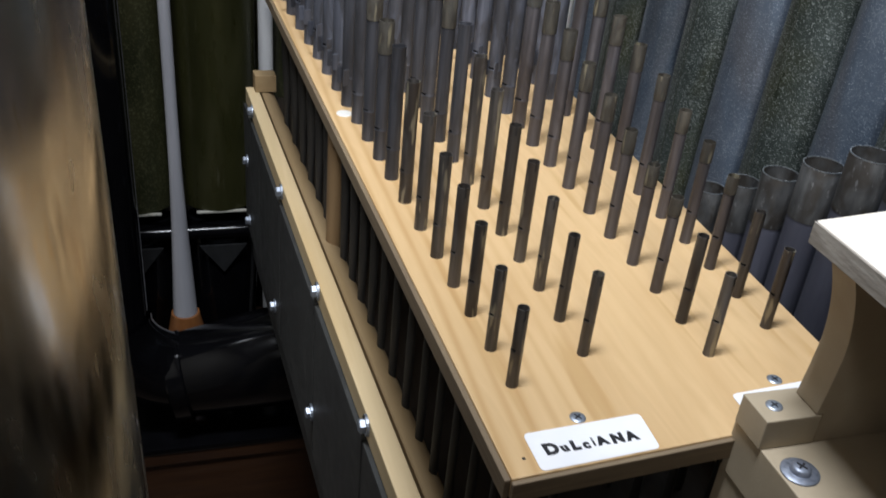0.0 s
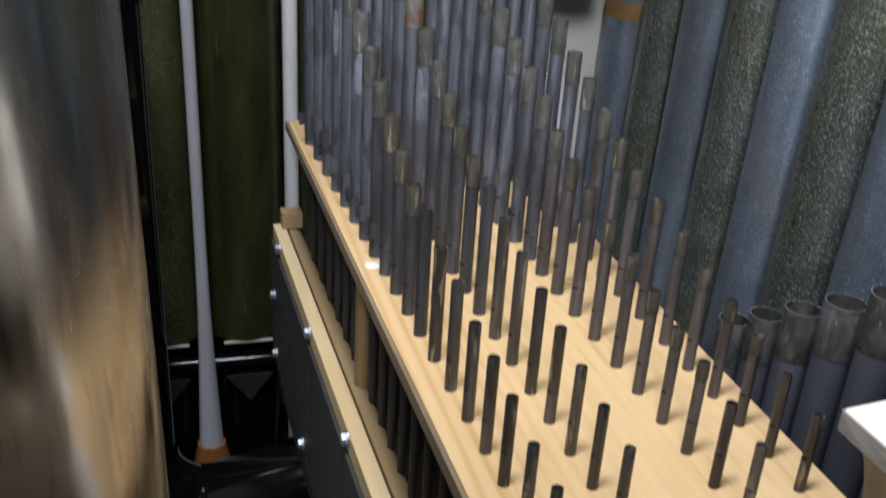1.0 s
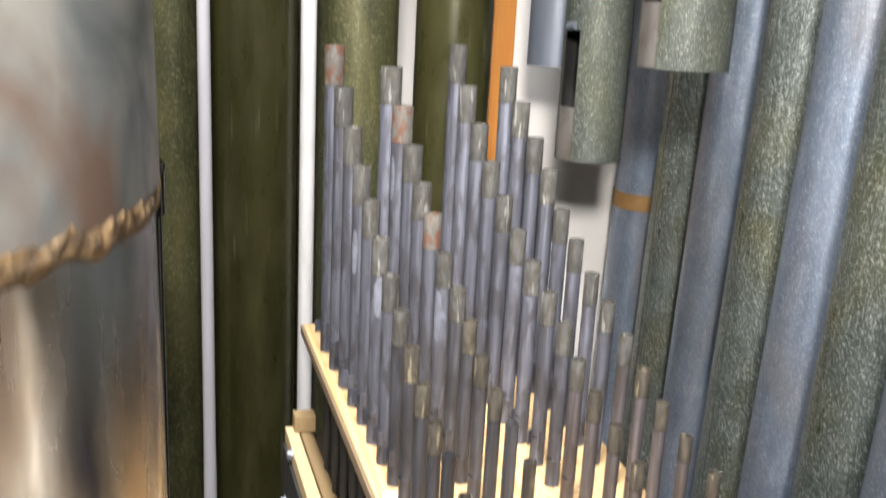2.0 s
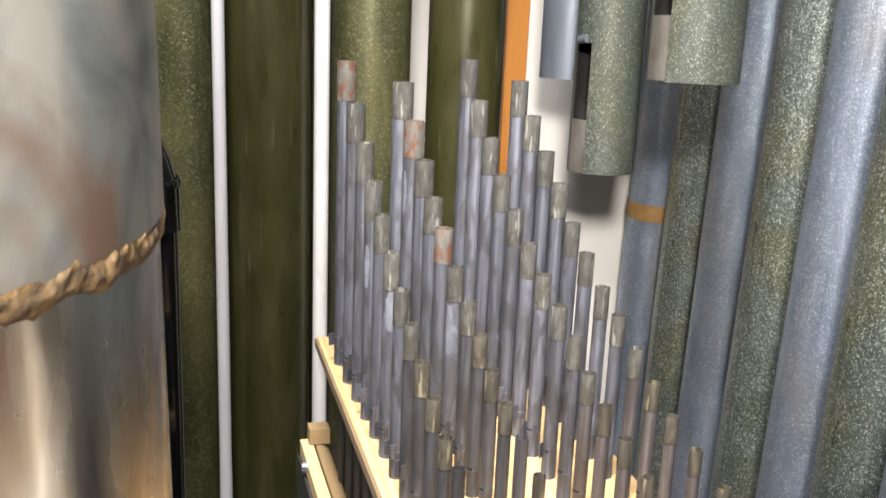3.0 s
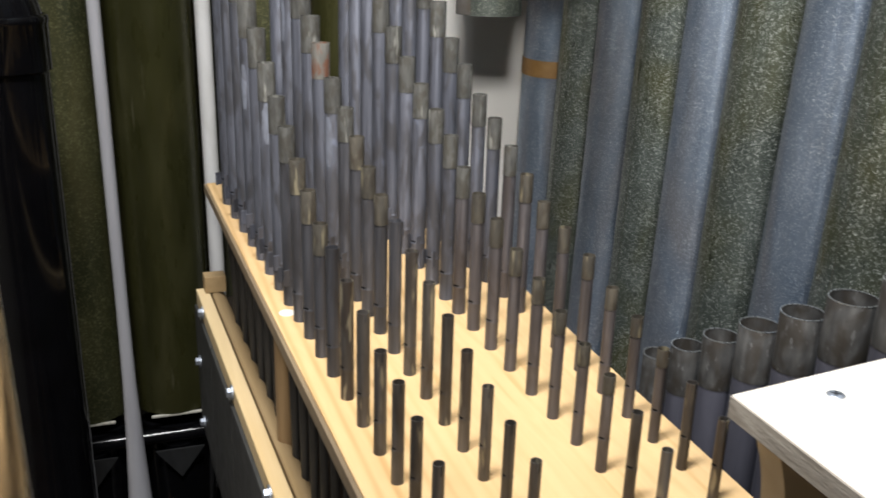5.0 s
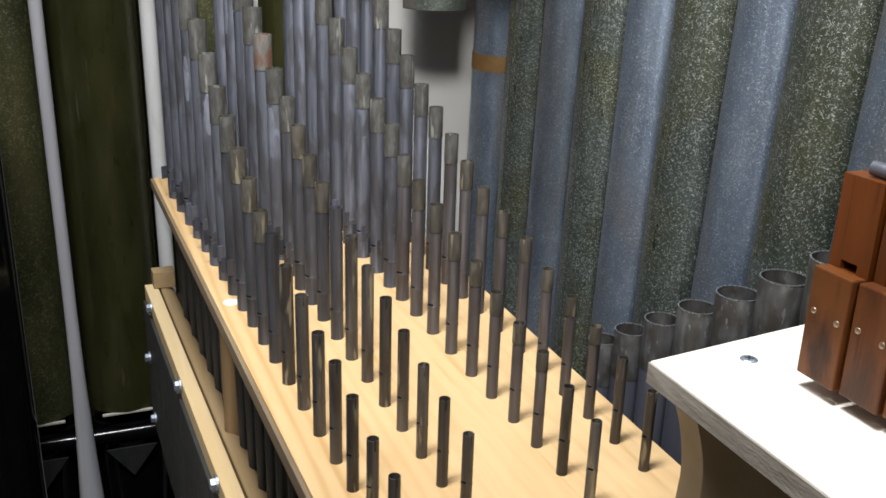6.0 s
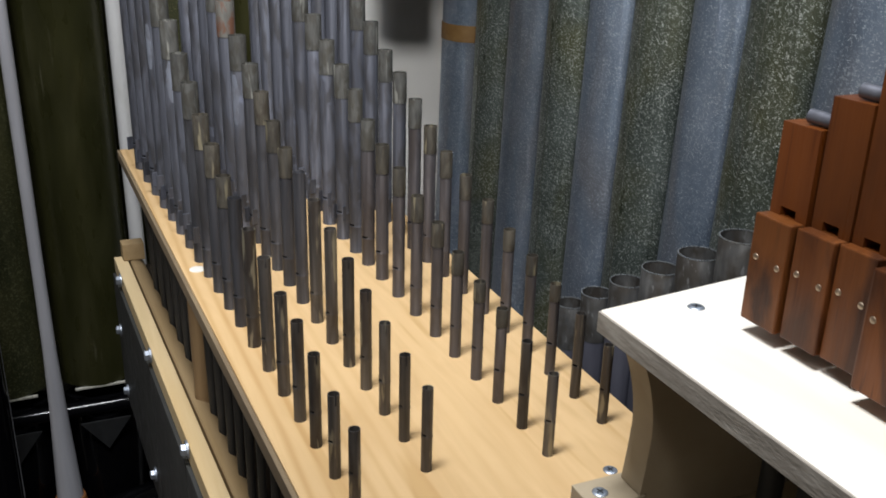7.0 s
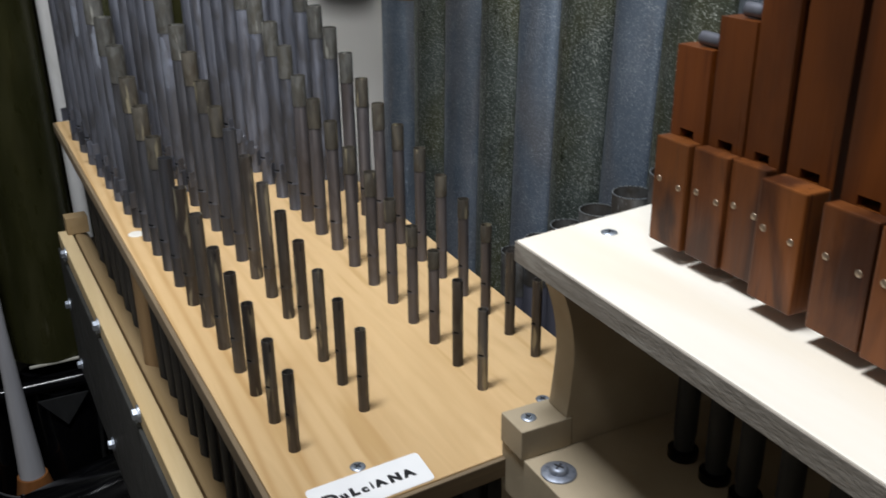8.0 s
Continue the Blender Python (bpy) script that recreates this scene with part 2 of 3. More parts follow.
ORANGE = mat("orange_wood", [(0.50, 0.19, 0.035), (0.60, 0.25, 0.05)], (120, 120, 8), 0.5)
BOOT = mat("brown_boot", [(0.20, 0.075, 0.022), (0.28, 0.12, 0.04)], (60, 60, 20), 0.4)
BLACK = mat("black_plastic", [(0.0025, 0.0025, 0.003), (0.004, 0.004, 0.005)], (30, 30, 30), 0.13, 0.0, rough_var=0.03)
BLACK.node_tree.nodes["Principled BSDF"].inputs["Specular IOR Level"].default_value = 0.3
PANEL = mat("dark_grey_panel", [(0.030, 0.031, 0.030), (0.043, 0.044, 0.042)], (25, 25, 25), 0.55, second=(0.026, 0.026, 0.026), bump=0.05, bump_scale=300)
STEEL = mat("zinc_plated_steel", [(0.34, 0.38, 0.45), (0.48, 0.52, 0.59)], (200, 200, 200), 0.42, 0.85)
WASHER = mat("galvanised_washer", [(0.25, 0.275, 0.335), (0.36, 0.39, 0.46)], (150, 150, 150), 0.5, 0.7, second=(0.2, 0.22, 0.27), second_scale=(300, 300, 300))
PAPER = mat("white_sticker", [(0.80, 0.80, 0.82), (0.86, 0.86, 0.87)], (60, 60, 60), 0.6)
INK = mat("marker_and_recess_black", [(0.008, 0.008, 0.01), (0.012, 0.012, 0.015)], (300, 300, 300), 0.5)
PLUG = mat("white_filler", [(0.64, 0.62, 0.57), (0.72, 0.70, 0.65)], (200, 200, 200), 0.6)
MAHOG = mat("mahogany", [(0.090, 0.0245, 0.0050), (0.158, 0.045, 0.0080)], (60, 60, 5), 0.36, vary=0.25, second=(0.055, 0.0165, 0.0045), second_scale=(26, 26, 9), second_at=(0.45, 0.68), bump=0.12, bump_scale=(700, 700, 30), fleck=(0.0777, 0.01998, 0.0037), fleck_scale=420, fleck_stretch=(1, 1, 0.05), fleck_size=0.62)
CAPWOOD = mat("cap_mahogany", [(0.085, 0.026, 0.0070), (0.165, 0.054, 0.0130)], (60, 60, 8), 0.40, vary=0.3, second=(0.046, 0.015, 0.0055), second_scale=(46, 46, 18), second_at=(0.47, 0.62), bump=0.14, bump_scale=(700, 700, 40), fleck=(0.0592, 0.01628, 0.00518), fleck_scale=420, fleck_stretch=(1, 1, 0.05), fleck_size=0.64)
for wood in (MAHOG, CAPWOOD):
    wood.node_tree.nodes["Principled BSDF"].inputs["Specular IOR Level"].default_value = 0.3
BRASS = mat("dull_brass_screw", [(0.36, 0.27, 0.19), (0.50, 0.40, 0.30)], (300, 300, 300), 0.4, 0.9)
TIN = mat("open_pipe_tin", [(0.055, 0.055, 0.055), (0.10, 0.10, 0.10), (0.15, 0.149, 0.146)], (130, 130, 40), 0.5, 0.4, vary=0.16, second=(0.06, 0.053, 0.046), second_scale=(60, 60, 40), second_at=(0.45, 0.62), bump=0.15, bump_scale=(300, 300, 60), fleck=(0.17, 0.17, 0.17), fleck_scale=260, fleck_stretch=(1, 1, 0.4), fleck_size=0.64)
TINB = mat("bluish_pipe_metal", [(0.125, 0.127, 0.165), (0.165, 0.168, 0.215)], (90, 90, 12), 0.5, 0.5, vary=0.1)
# The tan second colour paints in reflections of the wood near the pipe.
BIGTIN = mat("large_pipe_tin", [(0.36, 0.345, 0.32), (0.45, 0.43, 0.395), (0.53, 0.505, 0.465)], (60, 60, 14), 0.22, 1.0, second=(0.36, 0.29, 0.215), second_scale=(30, 30, 14), second_at=(0.48, 0.66), bump=0.20, bump_scale=(42, 42, 18), rough_var=0.09, fleck=(0.40, 0.36, 0.30), fleck_scale=420, fleck_size=0.62, fleck_stretch=(1, 1, 0.12), distort=0.4)
brush(BIGTIN, 0.35)
BIGZINC = mat("large_pipe_zinc", [(0.10, 0.125, 0.135), (0.25, 0.28, 0.29), (0.42, 0.425, 0.405)], (34, 34, 26), 0.42, 0.25, second=(0.24, 0.165, 0.13), second_scale=(24, 24, 13), second_at=(0.50, 0.62), bump=0.14, bump_scale=60, fleck=(0.2464, 0.264, 0.2756), fleck_scale=60, fleck_size=0.60, fleck_stretch=(1, 1, 0.35), distort=1.2)
SOLDER = mat("burnt_solder", [(0.10, 0.065, 0.032), (0.23, 0.145, 0.065), (0.36, 0.27, 0.16)], (170, 170, 170), 0.75, 0.1, second=(0.07, 0.05, 0.035), second_scale=(90, 90, 90), second_at=(0.48, 0.64), bump=0.9, bump_scale=300)
PLASTER = mat("white_plaster", [(0.74, 0.73, 0.71), (0.80, 0.79, 0.77)], (6, 6, 6), 0.8, bump=0.08, bump_scale=200)
GREYWALL = mat("cream_wall", [(0.48, 0.45, 0.39), (0.54, 0.51, 0.45)], (4, 4, 4), 0.85, bump=0.08, bump_scale=150)
FLOORM = mat("dark_floorboards", [(0.07, 0.045, 0.03), (0.11, 0.07, 0.045)], (60, 4, 60), 0.6, bump=0.1, bump_scale=(400, 40, 400))
BROWNB = mat("brown_box_wood", [(0.035, 0.014, 0.006), (0.062, 0.027, 0.011)], (8, 90, 90), 0.5, bump=0.06, bump_scale=(40, 500, 500))
TAPE = mat("tan_tape", [(0.19, 0.10, 0.028), (0.25, 0.145, 0.05)], (60, 60, 60), 0.6)
TANWOOD = mat("dowel_wood", [(0.19, 0.12, 0.058), (0.26, 0.17, 0.085)], (120, 120, 8), 0.55)

SEAMM = mat("dull_seam", [(0.062, 0.066, 0.052), (0.095, 0.10, 0.08)], (200, 200, 40), 0.6, 0.3)
LIPM = mat("bright_lip", [(0.62, 0.60, 0.52), (0.78, 0.76, 0.68)], (200, 200, 40), 0.3, 0.3)
LOWLIP = mat("dull_flattened_lip", [(0.012, 0.0125, 0.013), (0.02, 0.021, 0.022)], (60, 60, 30), 0.6)
ROLLM = mat("rolled_tuner_metal", [(0.10, 0.105, 0.13), (0.17, 0.175, 0.205)], (120, 120, 120), 0.45, 0.6)
RIMM = mat("bright_worn_rim", [(0.36, 0.38, 0.40), (0.52, 0.54, 0.56)], (160, 160, 160), 0.3, 0.8)
PLATE = mat("pale_plate", [(0.10, 0.093, 0.087), (0.155, 0.145, 0.135)], (60, 60, 20), 0.5, 0.3, second=(0.09, 0.075, 0.062), second_scale=(50, 50, 30))
# Shade inside the hanging pipes, put into a dark colour.
BORE = mat("unlit_bore", [(0.012, 0.012, 0.012), (0.022, 0.022, 0.022)], (30, 30, 30), 0.8)
# Toe board and feet carry the shade under board and shelf in their colour.
TOEWOOD = mat("darkened_wood", [(0.020, 0.014, 0.009), (0.032, 0.022, 0.014)], (60, 6, 60), 0.7)
FOOTM = mat("shade_darkened_foot", [(0.016, 0.015, 0.014), (0.03, 0.028, 0.026)], (80, 80, 20), 0.65, 0.2)

# ---- mesh helpers ----


def thing(name, label, category, at=(0, 0, 0), rz=0.0, group="", kind=""):
    ob = new(name)
    ob.empty_display_size = 0.02
    ob.matrix_world = pose(*at, 0, 0, rz)
    return tagged(ob, label, category, group, kind)


def part(name, bm, material, parent=None, label="", at=(0, 0, 0), smooth=False, rot=(0, 0, 0)):
    me = bpy.data.meshes.new(name)
    bm.normal_update()
    if smooth:
        for f in bm.faces:
            f.smooth = True
        me_angle = math.radians(40)
        for e in bm.edges:
            if len(e.link_faces) == 2 and e.calc_face_angle(0) > me_angle:
                e.smooth = False
    bm.to_mesh(me)
    bm.free()
    me.materials.append(material)
    ob = new(name, me)
    ob.parent = parent
    ob.matrix_basis = pose(*at, *rot)
    if label:
        tagged(ob, label)
    return ob


def solid(name, bm, material, label, category, kind="", group="", smooth=False, at=(0, 0, 0)):
    ob = part(name, bm, material, None, "", at, smooth)
    return tagged(ob, label, category, group, kind)


def box(x0, x1, y0, y1, z0, z1, bevel=0.0, bm=None, seg=2):
    bm = bm or bmesh.new()
    vs = [bm.verts.new(p) for p in ((x0, y0, z0), (x1, y0, z0), (x1, y1, z0), (x0, y1, z0), (x0, y0, z1), (x1, y0, z1), (x1, y1, z1), (x0, y1, z1))]
    fs = [bm.faces.new([vs[i] for i in q]) for q in ((3, 2, 1, 0), (4, 5, 6, 7), (0, 1, 5, 4), (1, 2, 6, 5), (2, 3, 7, 6), (3, 0, 4, 7))]
    if bevel:
        bmesh.ops.bevel(bm, geom=list({e for f in fs for e in f.edges}), offset=bevel, segments=seg, affect="EDGES", profile=0.6)
    return bm


def prism(outline, z0, z1, bevel=0.0, axis="z"):
    """An outline of (u, v) pulled from z0 to z1 along the axis."""
    bm = bmesh.new()

    def at(u, v, w):
        return (u, v, w) if axis == "z" else (u, w, v) if axis == "y" else (w, u, v)

    lo = [bm.verts.new(at(u, v, z0)) for u, v in outline]
    hi = [bm.verts.new(at(u, v, z1)) for u, v in outline]
    k = len(outline)
    bm.faces.new(lo[::-1]), bm.faces.new(hi)
    for i in range(k):
        bm.faces.new((lo[i], lo[(i + 1) % k], hi[(i + 1) % k], hi[i]))
    bmesh.ops.recalc_face_normals(bm, faces=bm.faces[:])
    if bevel:
        bmesh.ops.bevel(bm, geom=bm.edges[:], offset=bevel, segments=2, affect="EDGES", profile=0.6)
    return bm


def lathe(profile, seg=24, bm=None, cx=0.0, cy=0.0, skip=None, close=False):
    """Rings of (radius, z) round the upright axis; skip(ring, segment) leaves faces out."""
    bm = bm or bmesh.new()
    rings = []
    for r, z in profile:
        rings.append([bm.verts.new((cx + r * math.cos(2 * math.pi * j / seg), cy + r * math.sin(2 * math.pi * j / seg), z)) for j in range(seg)])
    for i in range(len(rings) - 1):
        for j in range(seg):
            if skip and skip(i, j):
                continue
            a, b = rings[i], rings[i + 1]
            bm.faces.new((a[j], a[(j + 1) % seg], b[(j + 1) % seg], b[j]))
    if close:
        bm.faces.new(rings[0][::-1])
        bm.faces.new(rings[-1])
    return bm


def tube(points, radius, seg=16, cap=True, bm=None):
    """A round bar along a path of points."""
    bm = bm or bmesh.new()
    pts = [Vector(p) for p in points]
    rings = []
    up = None
    for i, p in enumerate(pts):
        d = (pts[min(i + 1, len(pts) - 1)] - pts[max(i - 1, 0)]).normalized()
        if up is None:
            up = d.orthogonal().normalized()
        up = (up - d * up.dot(d)).normalized()
        side = d.cross(up)
        r = radius[i] if isinstance(radius, (list, tuple)) else radius
        rings.append([bm.verts.new(p + r * (math.cos(2 * math.pi * j / seg) * up + math.sin(2 * math.pi * j / seg) * side)) for j in range(seg)])
    for a, b in zip(rings, rings[1:]):
        for j in range(seg):
            bm.faces.new((a[j], a[(j + 1) % seg], b[(j + 1) % seg], b[j]))
    if cap:
        bm.faces.new(rings[0][::-1]), bm.faces.new(rings[-1])
    bmesh.ops.recalc_face_normals(bm, faces=bm.faces[:])
    return bm


# ---- setting ----
FLOOR, CEIL = -1.25, 1.6
WALL = 1.15
solid("floor", box(-1.2, 1.2, -2.0, WALL + 0.12, FLOOR - 0.1, FLOOR), FLOORM, "dark wooden floorboards of the organ chamber", "floor", "structure")
solid("ceiling", box(-1.2, 1.2, -2.0, WALL + 0.12, CEIL, CEIL + 0.1), PLASTER, "white plaster ceiling of the organ chamber", "ceiling", "structure")
solid("wall_north", box(-1.2, 1.2, WALL, WALL + 0.12, FLOOR, CEIL), PLASTER, "white plastered wall behind the organ pipes", "wall", "structure")
# Unseen wall, added dark so that the great pipe reflects darkness.
solid("wall_south", box(-1.2, 1.2, -2.12, -2.0, FLOOR, CEIL), TOEWOOD, "unseen dark closing wall behind the camera", "wall", "structure")
# Unseen side walls, kept cream to bounce light into the metal.
solid("wall_east", box(1.2, 1.32, -2.0, WALL, FLOOR, CEIL), GREYWALL, "plain unseen cream wall closing the chamber", "wall", "structure")
solid("wall_west", box(-1.32, -1.2, -2.0, WALL, FLOOR, CEIL), GREYWALL, "plain unseen cream wall closing the chamber", "wall", "structure")

# ---- wind chest under the board ----
CH = thing("wind_chest", "long windchest with pale wooden rails and dark grey bolted side panels", "wind chest")


def edge_x(y):
    return 0.0045 - 0.0503 * y


Y0, Y1 = -0.07, 0.679


def skewed(u0, u1, z0, z1, bevel=0.0, y0=Y0, y1=Y1):
    """A rail along the chest, u0 to u1 from its outer edge."""
    bm = box(u0, u1, y0, y1, z0, z1, bevel)
    for v in bm.verts:
        v.co.x += edge_x(v.co.y)
    return bm


part("outer_rail", skewed(0, 0.0130, -0.143, -0.1255, 0.0010), PINE, CH, "pale sanded pine rail")
shoulder = [(0.0131, -0.143), (0.0131, -0.1345), (0.0152, -0.1345), (0.0152, -0.1272), (0.0162, -0.1262), (0.0180, -0.1258)]
shoulder += [(0.0180 + 0.0145 * math.sin(q * math.pi / 16), -0.1408 + 0.015 * math.cos(q * math.pi / 16)) for q in range(1, 9)] + [(0.0325, -0.143)]
bm = prism(shoulder, Y0, Y1, 0.0, "y")
for v in bm.verts:
    v.co.x += edge_x(v.co.y)
part("inner_rail", bm, SHADEPINE, CH, "pine rail with a rounded inner edge, darkened for shade", smooth=True)
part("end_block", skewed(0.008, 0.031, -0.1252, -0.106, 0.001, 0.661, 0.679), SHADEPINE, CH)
part("toe_board", skewed(0.033, 0.23, -0.160, -0.138), TOEWOOD, CH, "toe board darkened for the shade under the rack board")
part("far_rail", skewed(0.205, 0.23, -0.138, -0.10), PINE, CH)
part("chest_body", skewed(0.004, 0.23, -0.345, -0.160), PANEL, CH, "dark chest sides")
SEAMS = [-0.07, 0.122, 0.273, 0.436, 0.56, 0.679]
for a, b in zip(SEAMS, SEAMS[1:]):
    pn = part("side_panel", skewed(-0.003, 0.004, -0.295, -0.1435, 0.0012, a + 0.001, b - 0.001), PANEL, CH, "dark grey side panel")


def hex_bolt(parent, x, y, z, r=0.0047):
    bm = lathe([(0.0001, 0.0058), (r * 0.8, 0.0058), (r, 0.005), (r, 0.0018)], 6)
    lathe([(r * 1.45, 0.0018), (r * 1.5, 0.001), (r * 1.5, 0)], 18, bm)
    part("bolt", bm, STEEL, parent, "zinc-plated hexagon bolt", (x, y, z), rot=(0, -90, 0))


for y, z in ((0.623, -0.1315), (0.436, -0.1315), (0.273, -0.1315), (0.122, -0.1315), (0.650, -0.2014), (0.642, -0.2738), (0.460, -0.271), (0.274, -0.250), (0.115, -0.245)):
    hex_bolt(CH, edge_x(y) - (0.003 if z < -0.15 else 0.0), y, z)

# ---- rack board and its fittings ----
BD = thing("rack_board", "pale birch plywood rack board holding rows of small pipes", "rack board")


def right_x(y):
    return 0.1915 + 0.012 * max(0.0, y)


bm = prism([(0.0123, -0.0600), (0.1915, -0.0467), (0.1915, 0.0), (right_x(0.664), 0.664), (-0.0125, 0.664)], -0.010, 0.0, 0.0007)
part("board", bm, PLY, BD)
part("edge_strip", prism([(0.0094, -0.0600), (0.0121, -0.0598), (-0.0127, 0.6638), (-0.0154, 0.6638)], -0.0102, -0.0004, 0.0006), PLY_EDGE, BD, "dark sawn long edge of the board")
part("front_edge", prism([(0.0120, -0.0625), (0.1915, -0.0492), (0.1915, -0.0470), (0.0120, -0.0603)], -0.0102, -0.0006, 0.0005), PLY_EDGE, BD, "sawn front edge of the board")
for x, y in ((0.0122, 0.337), (0.185, 0.337), (0.185, 0.63), (0.18, 0.0)):
    part("post", lathe([(0.0062, -0.138), (0.0062, -0.0104)], 20, close=True), TANWOOD, BD, "turned wooden post", (x, y, 0), True)
part("plug", lathe([(0.0058, 0.0), (0.0058, 0.0004), (0.0052, 0.0007), (0.0001, 0.0007)], 24), PLUG, BD, "white filler plug", (0.0105, 0.2965, 0))


def screw_head(parent, at, r, rot=(0, 0, 0), turn=20, material=STEEL, dome=0.0006):
    """A pan head; a raised black cross paints the shade of its recess."""
    bm = lathe([(r, -0.0006), (r, 0.0001), (r * 0.9, dome * 0.7), (r * 0.7, dome), (0.0001, dome)], 24)
    s = part("screw", bm, material, parent, "", at, True, rot)
    c = bmesh.new()
    for k in range(2):
        w, h = (r * 0.52, r * 0.11) if k == 0 else (r * 0.11, r * 0.52)
        box(-w, w, -h, h, dome * 0.7, dome + 0.00008 + 0.00001 * k, bm=c)
    part("recess", c, INK, s, "", (0, 0, 0), rot=(0, 0, turn))
    return s


screw_head(BD, (0.0511, -0.0314, 0.0), 0.0035, turn=35)
screw_head(BD, (0.1515, -0.0225, 0.0), 0.0035, turn=15)
# Black disc on the surface, painted shade of a small hole.
part("pin_hole", lathe([(0.0008, 0), (0.0001, 0.0001)], 10), INK, BD, "", (0.0205, -0.0503, 0.00003))


def sticker(name, corners, label):
    cx = sum(c[0] for c in corners) / 4
    cy = sum(c[1] for c in corners) / 4
    outline = []
    for i in range(4):
        p, a, b = (Vector(corners[k % 4]) for k in (i, i - 1, i + 1))
        da, db = (a - p).normalized() * 0.0025, (b - p).normalized() * 0.0025
        for s in range(5):
            t = s / 4
            outline.append(tuple((p + da * (1 - t) ** 2 + db * t ** 2) - Vector((cx, cy))))
    return solid(name, prism(outline, 0.0, 0.00025), PAPER, label, "label", at=(cx, cy, 0.0001))


LAB = sticker("paper_label", [(0.0250, -0.0584), (0.0776, -0.0546), (0.0782, -0.0337), (0.0246, -0.0373)], "white paper label lettered by hand in black marker on the board")


def lettering(text, parent, at, size, rz, material, step):
    """Hand-lettered capitals, each a little askew, in the built-in font."""
    rnd = random.Random(4)
    x = 0.0
    for ch in text:
        cu = bpy.data.curves.new("letter", "FONT")
        cu.body, cu.size, cu.extrude, cu.offset, cu.resolution_u = ch, size * (1.25 if ch == "D" else rnd.uniform(0.9, 1.08)), 0.00006, size * (0.02 if ch == "i" else 0.06 if ch in "uc" else 0.078), 3
        cu.shear = rnd.uniform(-0.12, 0.1)
        tmp = new("letter", cu)
        bpy.context.view_layer.update()
        me = bpy.data.meshes.new_from_object(tmp.evaluated_get(bpy.context.evaluated_depsgraph_get()))
        wide = max(v.co.x for v in me.vertices)
        bpy.data.objects.remove(tmp)
        me.materials.clear()
        me.materials.append(material)
        ob = new("letter", me)
        ob.parent = parent
        ob.matrix_basis = pose(*at, 0, 0, rz) @ pose(x, rnd.uniform(-0.0003, 0.0003), 0, 0, 0, rnd.uniform(-5, 4))
        x += wide + step


lettering("DuLciANA", LAB, (-0.0212, -0.0040, 0.00032), 0.0065, 3.0, INK, 0.0012)
LAB2 = sticker("paper_label", [(0.1250, -0.0495), (0.176, -0.0459), (0.1765, -0.0250), (0.1252, -0.0290)], "white paper label mostly hidden under the rack's block")
part("writing", prism([(-0.0228, -0.004), (-0.0212, -0.0042), (-0.0195, 0.0025), (-0.0212, 0.0028)], 0.0003, 0.0004), INK, LAB2)

# ---- small pipes on the board ----
# places along the board and heights of the four rows, front to back
YS = {
    "a": [-0.0066, 0.0197, 0.0474, 0.0734, 0.1018, 0.1319, 0.1641, 0.1949, 0.2233, 0.2530, 0.2826, 0.3137, 0.3455, 0.3800, 0.4153, 0.4520, 0.4922, 0.5360, 0.5842],
    "b": [0.0094, 0.0370, 0.0641, 0.0923, 0.1209, 0.1523, 0.1838, 0.2160, 0.2480, 0.2787, 0.3090, 0.3400, 0.3790, 0.4185, 0.4560, 0.4930, 0.5370, 0.5890],
    "c": [0.0, 0.0265, 0.0539, 0.0811, 0.1103, 0.1395, 0.1723, 0.2043, 0.2365, 0.2665, 0.2940, 0.3265, 0.3640, 0.4013, 0.4405, 0.4810, 0.5215, 0.5650, 0.6060],
    "d": [0.0160, 0.0436, 0.0714, 0.0994, 0.1290, 0.1595, 0.1940, 0.2270, 0.2568, 0.2870, 0.3200, 0.3530, 0.3885, 0.4235, 0.4597, 0.4990, 0.5430, 0.5870],
}
TOPS = {
    "a": [0.0404, 0.0433, 0.0500, 0.0556, 0.0589, 0.0679, 0.0737, 0.0830, 0.0890, 0.1020, 0.1151, 0.1309, 0.1461, 0.1651, 0.1862, 0.2065, 0.2329, 0.2621, 0.2966],
    "b": [0.0436, 0.0470, 0.0518, 0.0579, 0.0653, 0.0726, 0.0807, 0.0895, 0.0972, 0.1084, 0.1229, 0.1376, 0.1530, 0.1746, 0.1920, 0.2179, 0.2475, 0.2784],
    "c": [0.0441, 0.0486, 0.0545, 0.0589, 0.0654, 0.0735, 0.0802, 0.0895, 0.0972, 0.1077, 0.1239, 0.1365, 0.1494, 0.1648, 0.1845, 0.2070, 0.2347, 0.2649, 0.3009],
    "d": [0.0443, 0.0497, 0.0554, 0.0619, 0.0678, 0.0770, 0.0839, 0.0913, 0.1027, 0.1159, 0.1298, 0.1419, 0.1596, 0.1768, 0.2036, 0.2258, 0.2534, 0.2827],
}
LINES = {"a": (0.0302, -0.0434), "b": (0.0707, -0.0195), "c": (0.1303, -0.0035), "d": (0.1712, 0.0060)}
TOE = -0.138


def flue_pipe(x, y, top, d, rank, sleeve, sleeve_mat, body_mat, label, mouth_turn, ears):
    """A metal flue pipe through the board: foot, body with a cut mouth, and a slid-on tuning sleeve."""
    ob = thing("organ_pipe", label, "organ pipe", (x, y, 0), mouth_turn, rank)
    r, seg = d / 2, 24
    zm = 0.017 + 0.45 * d
    cut = 0.0007 + 0.05 * d
    rim = 0.0004
    stop = top - sleeve * 0.35 if sleeve else top
    lip = [(r, top - sleeve - 0.0009), (r * 0.9, top - sleeve - 0.0008), (r * 0.9, top - sleeve + 0.001)] if sleeve else []
    slot = 0.0 if sleeve or top > 0.068 else 0.005
